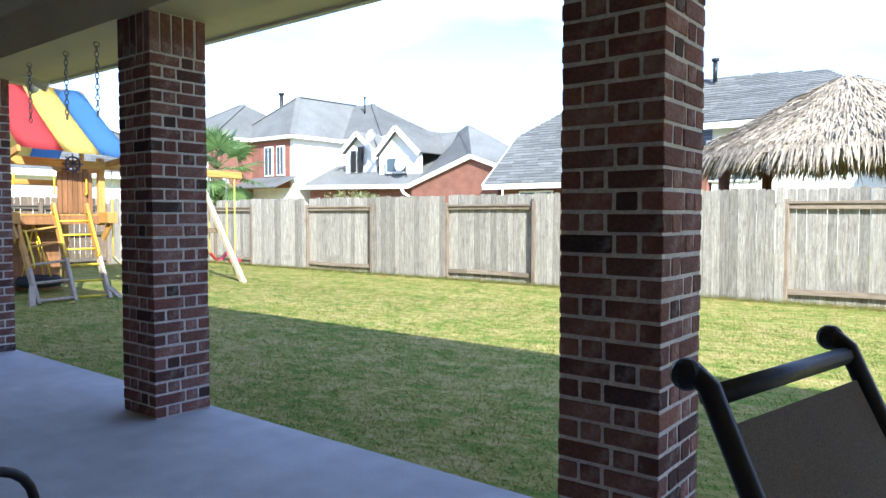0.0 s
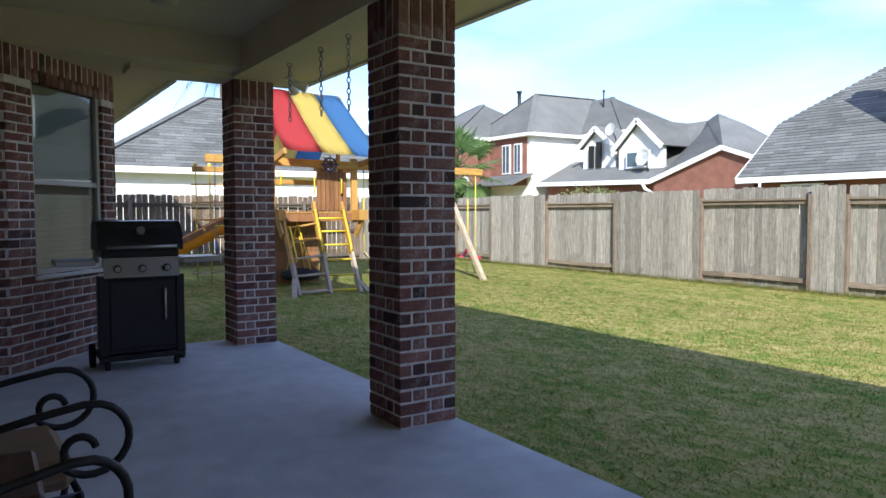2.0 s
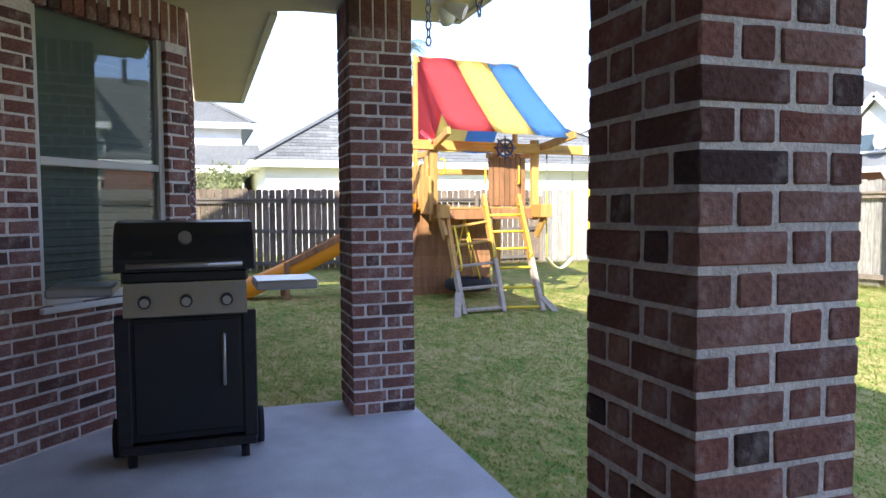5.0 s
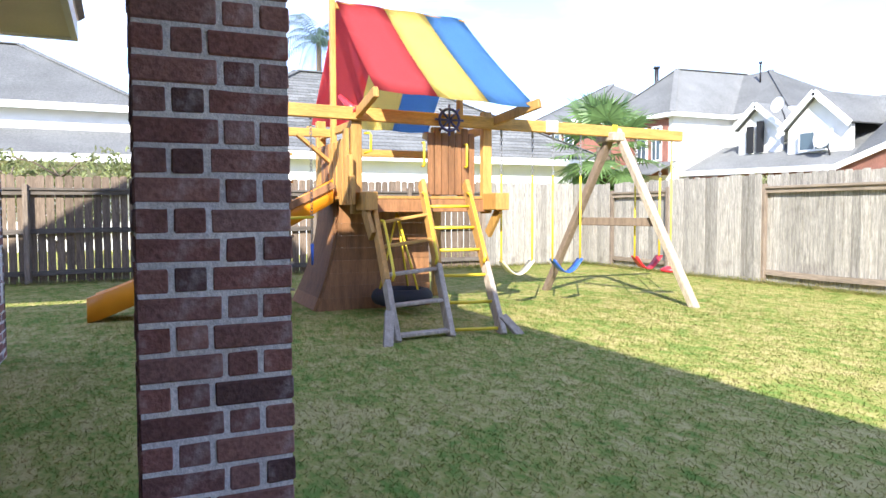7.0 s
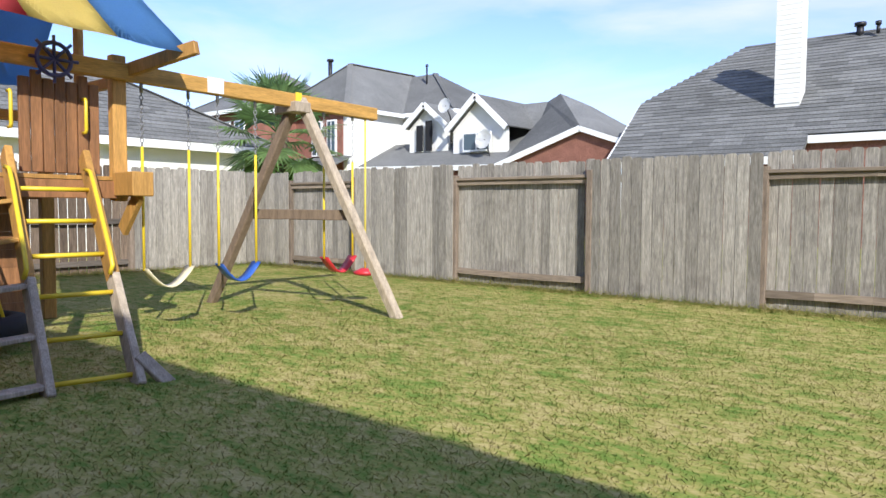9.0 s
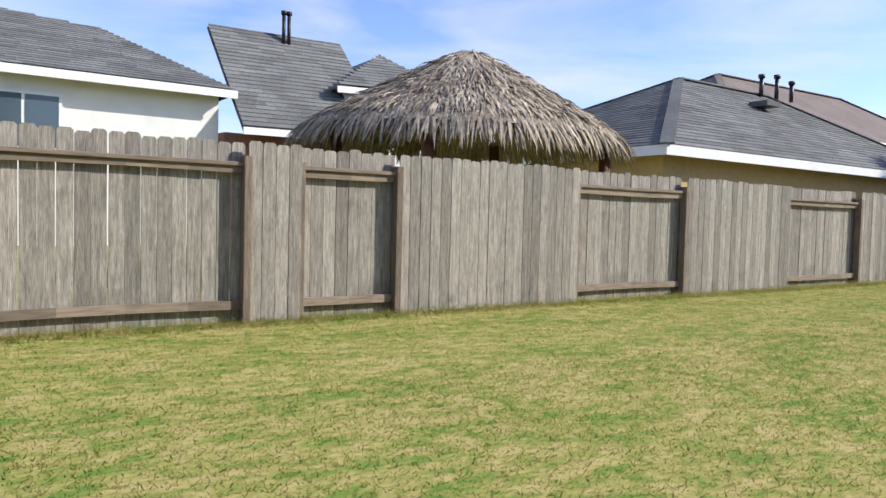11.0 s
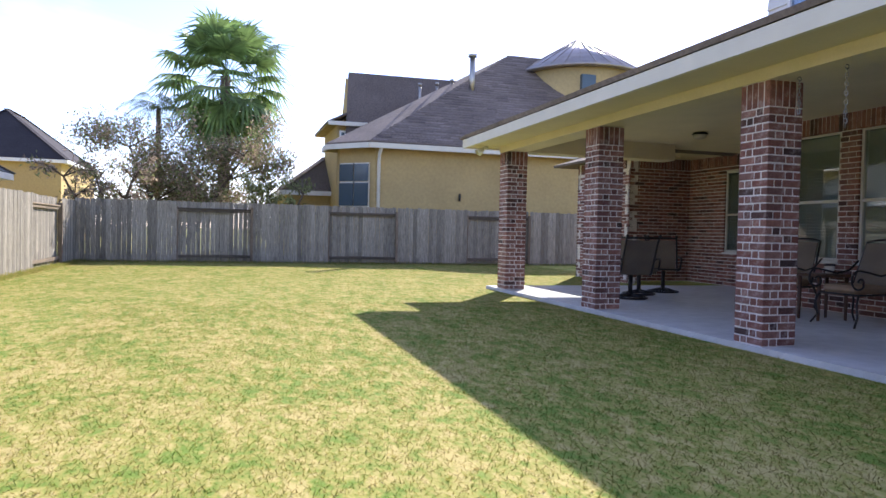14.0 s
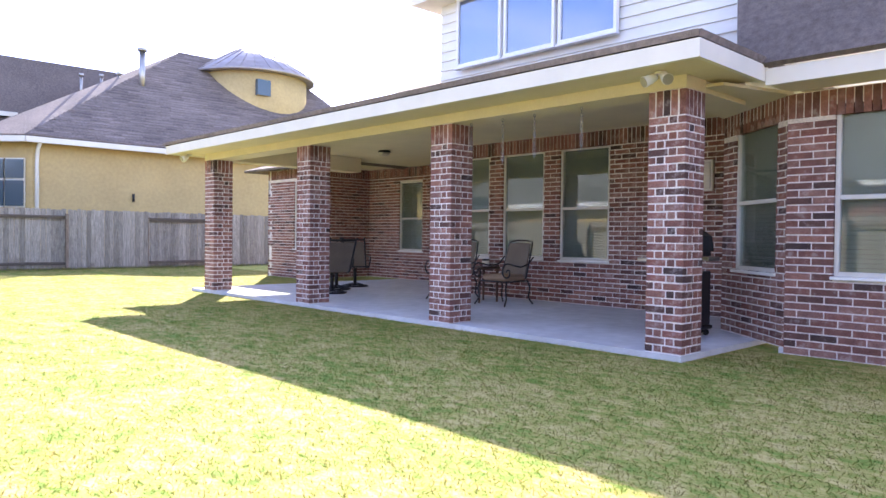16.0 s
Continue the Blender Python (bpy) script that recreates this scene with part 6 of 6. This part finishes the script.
fan_palm("fan_palm", 23.5, 7.2, 7.7, 3.4, 46, M_PALM, "tall green fan palm with drooping old fronds", 0.65, 0.22, 5, 1)
fan_palm("low_fan_palm", -21.2, 14.0, 2.9, 2.0, 30, M_PALM, "low bright fan palm behind the fence", 0.3, 0.2, 9)


def feather_palm(x, y, hub, crown, n, seed):
    r = random.Random(seed)
    p = thing("feather_palm", (x, y, G), "queen palm with arching feathery blue-green fronds", "palm tree")
    bm = B()
    tube(bm, [(x, y, G), (x, y, hub * 0.5), (x, y, hub)], 0.15, 12, 0.1)
    part("trunk", bm, M_BARK, p)
    verts, faces = [], []
    for i in range(n):
        a = 2.399 * i
        up = r.uniform(0.1, 1.2)
        o = Vector((x, y, hub))
        out = Vector((math.cos(a), math.sin(a), 0))
        prev = o
        for j in range(26):
            f = j / 25
            q = o + out * crown * f * (0.9 if up < 0.8 else 0.7) + Vector((0, 0, crown * (up * f - 1.05 * f * f)))
            t = (q - prev).normalized() if j else out
            sd = t.cross(Vector((0, 0, 1))).normalized()
            for s in (-1, 1):
                ll = crown * 0.28 * math.sin(math.pi * min(1, f * 0.85 + 0.15)) * r.uniform(0.8, 1.1)
                e = q + sd * s * ll * 0.8 + t * ll * 0.3 - Vector((0, 0, ll * 0.55))
                k2 = len(verts)
                verts += [q - t * 0.02, q + t * 0.02, e]
                faces.append((k2, k2 + 1, k2 + 2))
            k2 = len(verts)
            verts += [prev + sd * 0.012, prev - sd * 0.012, q - sd * 0.01, q + sd * 0.01]
            faces.append((k2, k2 + 1, k2 + 2, k2 + 3))
            prev = q
    me = bpy.data.meshes.new("crown")
    me.from_pydata([tuple(v) for v in verts], [], faces)
    me.materials.append(M_PALM_BLUE)
    ob = new("crown", me)
    ob.parent = p
    me.transform(Matrix.Translation(-BASE[p.name]))


feather_palm(-33.0, 9.0, 7.9, 2.6, 22, 4)
feather_palm(24.2, 10.0, 6.2, 2.3, 16, 8)


def leafy_tree(name, x, y, height, spread, count, mats, label, seed, base=0.25, trunk=0.09):
    r = random.Random(seed)
    p = thing(name, (x, y, G), label, "tree")
    bm = B()
    tips = []
    for k in range(3):
        a = 2 * math.pi * k / 3 + r.uniform(-0.4, 0.4)
        q = Vector((x, y, G))
        pts = [q.copy()]
        for j in range(4):
            q = q + Vector((math.cos(a) * spread * 0.12 + r.uniform(-0.1, 0.1), math.sin(a) * spread * 0.12 + r.uniform(-0.1, 0.1), height * 0.2))
            pts.append(q.copy())
        tube(bm, pts, trunk, 8, trunk * 0.35)
        for j in range(1, 5):
            for _ in range(5):
                b = r.uniform(0, 2 * math.pi)
                e = pts[j] + Vector((math.cos(b) * spread * r.uniform(0.15, 0.42), math.sin(b) * spread * r.uniform(0.15, 0.42), height * r.uniform(0.02, 0.24)))
                tube(bm, [pts[j], pts[j].lerp(e, 0.5) + Vector((0, 0, 0.1)), e], trunk * 0.3, 5, 0.01)
                tips.append((pts[j], e))
    part("trunk", bm, M_BARK, p)
    for mat, share in mats:
        verts, faces = [], []
        for _ in range(int(count * share)):
            a, e = r.choice(tips)
            c = a.lerp(e, r.uniform(0.45, 1.15)) + Vector((r.gauss(0, 0.16), r.gauss(0, 0.16), r.gauss(0, 0.15))) * (spread / 3)
            if c.z < height * base:
                continue
            u = Vector((r.uniform(-1, 1), r.uniform(-1, 1), r.uniform(-1, 1))).normalized()
            v = u.orthogonal().normalized()
            L, w = r.uniform(0.05, 0.1), r.uniform(0.022, 0.04)
            k2 = len(verts)
            verts += [c - u * L, c + v * w, c + u * L, c - v * w]
            faces.append((k2, k2 + 1, k2 + 2, k2 + 3))
        me = bpy.data.meshes.new("crown")
        me.from_pydata([tuple(v) for v in verts], [], faces)
        me.materials.append(mat)
        ob = new("crown", me)
        ob.parent = p
        me.transform(Matrix.Translation(-BASE[p.name]))


leafy_tree("crape_myrtle", 20.4, 8.9, 4.9, 5.6, 30000, ((M_LEAF, 0.45), (M_LEAF_BROWN, 0.55)), "twiggy small tree with thinning green and brown leaves", 21)
leafy_tree("garden_shrub", 15.5, 10.8, 3.2, 2.4, 3000, ((M_LEAF_BROWN, 0.7), (M_LEAF, 0.3)), "sparse brown shrub behind the fence", 22)
leafy_tree("garden_shrub", 18.2, 5.2, 3.0, 1.8, 3000, ((M_LEAF, 1.0),), "green shrub behind the fence", 23)
leafy_tree("hedge_shrub", -27.5, 26.5, 2.6, 2.2, 2500, ((M_LEAF, 1.0),), "green shrub showing above the fence", 24)
leafy_tree("hedge_shrub", -23.0, 0.6, 2.4, 2.6, 3500, ((M_LEAF, 1.0),), "green shrub showing above the fence", 25)


# ---- grass blades ----
def grass(name, x0, x1, y0, y1, count, seed, hgt=(0.006, 0.018)):
    g = np.random.default_rng(seed)
    x, y = g.uniform(x0, x1, count), g.uniform(y0, y1, count)
    keep = ~((y < 2.07) & (x > -7.14) & (x < 3.57)) & ~((y < 0.73) & (x > -11.6) & (x < -7)) & ~((y < -1.9) & (x > 3.5) & (x < 7.5))
    x, y = x[keep], y[keep]
    n = len(x)
    a = g.uniform(0, 2 * np.pi, n)
    h = g.uniform(*hgt, n)
    lean = g.uniform(0.5, 2.2, n) * h
    b = g.uniform(0, 2 * np.pi, n)
    w = g.uniform(0.0025, 0.0045, n)
    v = np.empty((n, 3, 3))
    v[:, 0] = np.c_[x - w * np.cos(a), y - w * np.sin(a), np.full(n, G - 0.002)]
    v[:, 1] = np.c_[x + w * np.cos(a), y + w * np.sin(a), np.full(n, G - 0.002)]
    v[:, 2] = np.c_[x + lean * np.cos(b), y + lean * np.sin(b), G + h]
    me = bpy.data.meshes.new(name)
    me.vertices.add(n * 3)
    me.vertices.foreach_set("co", v.reshape(-1))
    me.loops.add(n * 3)
    me.loops.foreach_set("vertex_index", np.arange(n * 3))
    me.polygons.add(n)
    me.polygons.foreach_set("loop_start", np.arange(0, n * 3, 3))
    me.update()
    me.materials.append(M_BLADE)
    return tagged(new(name, me), "short lawn blades, green mixed with straw", "grass", kind="stuff")


grass("grass", -18.2, 13.5, -3, 11.25, 900000, 1, (0.006, 0.018))
grass("grass", -13.0, 1.0, 1.2, 8.5, 40000, 2, (0.016, 0.032))
grass("grass", -18.2, 13.5, 10.9, 11.3, 15000, 3, (0.04, 0.11))
grass("grass", 13.2, 13.6, -6, 11.2, 9000, 4, (0.04, 0.1))
grass("grass", -18.4, -18.0, -6, 11.2, 9000, 5, (0.04, 0.1))

# ---- brickwork, piece by piece ----
for w in WALLS:
    lay_wall(*w)
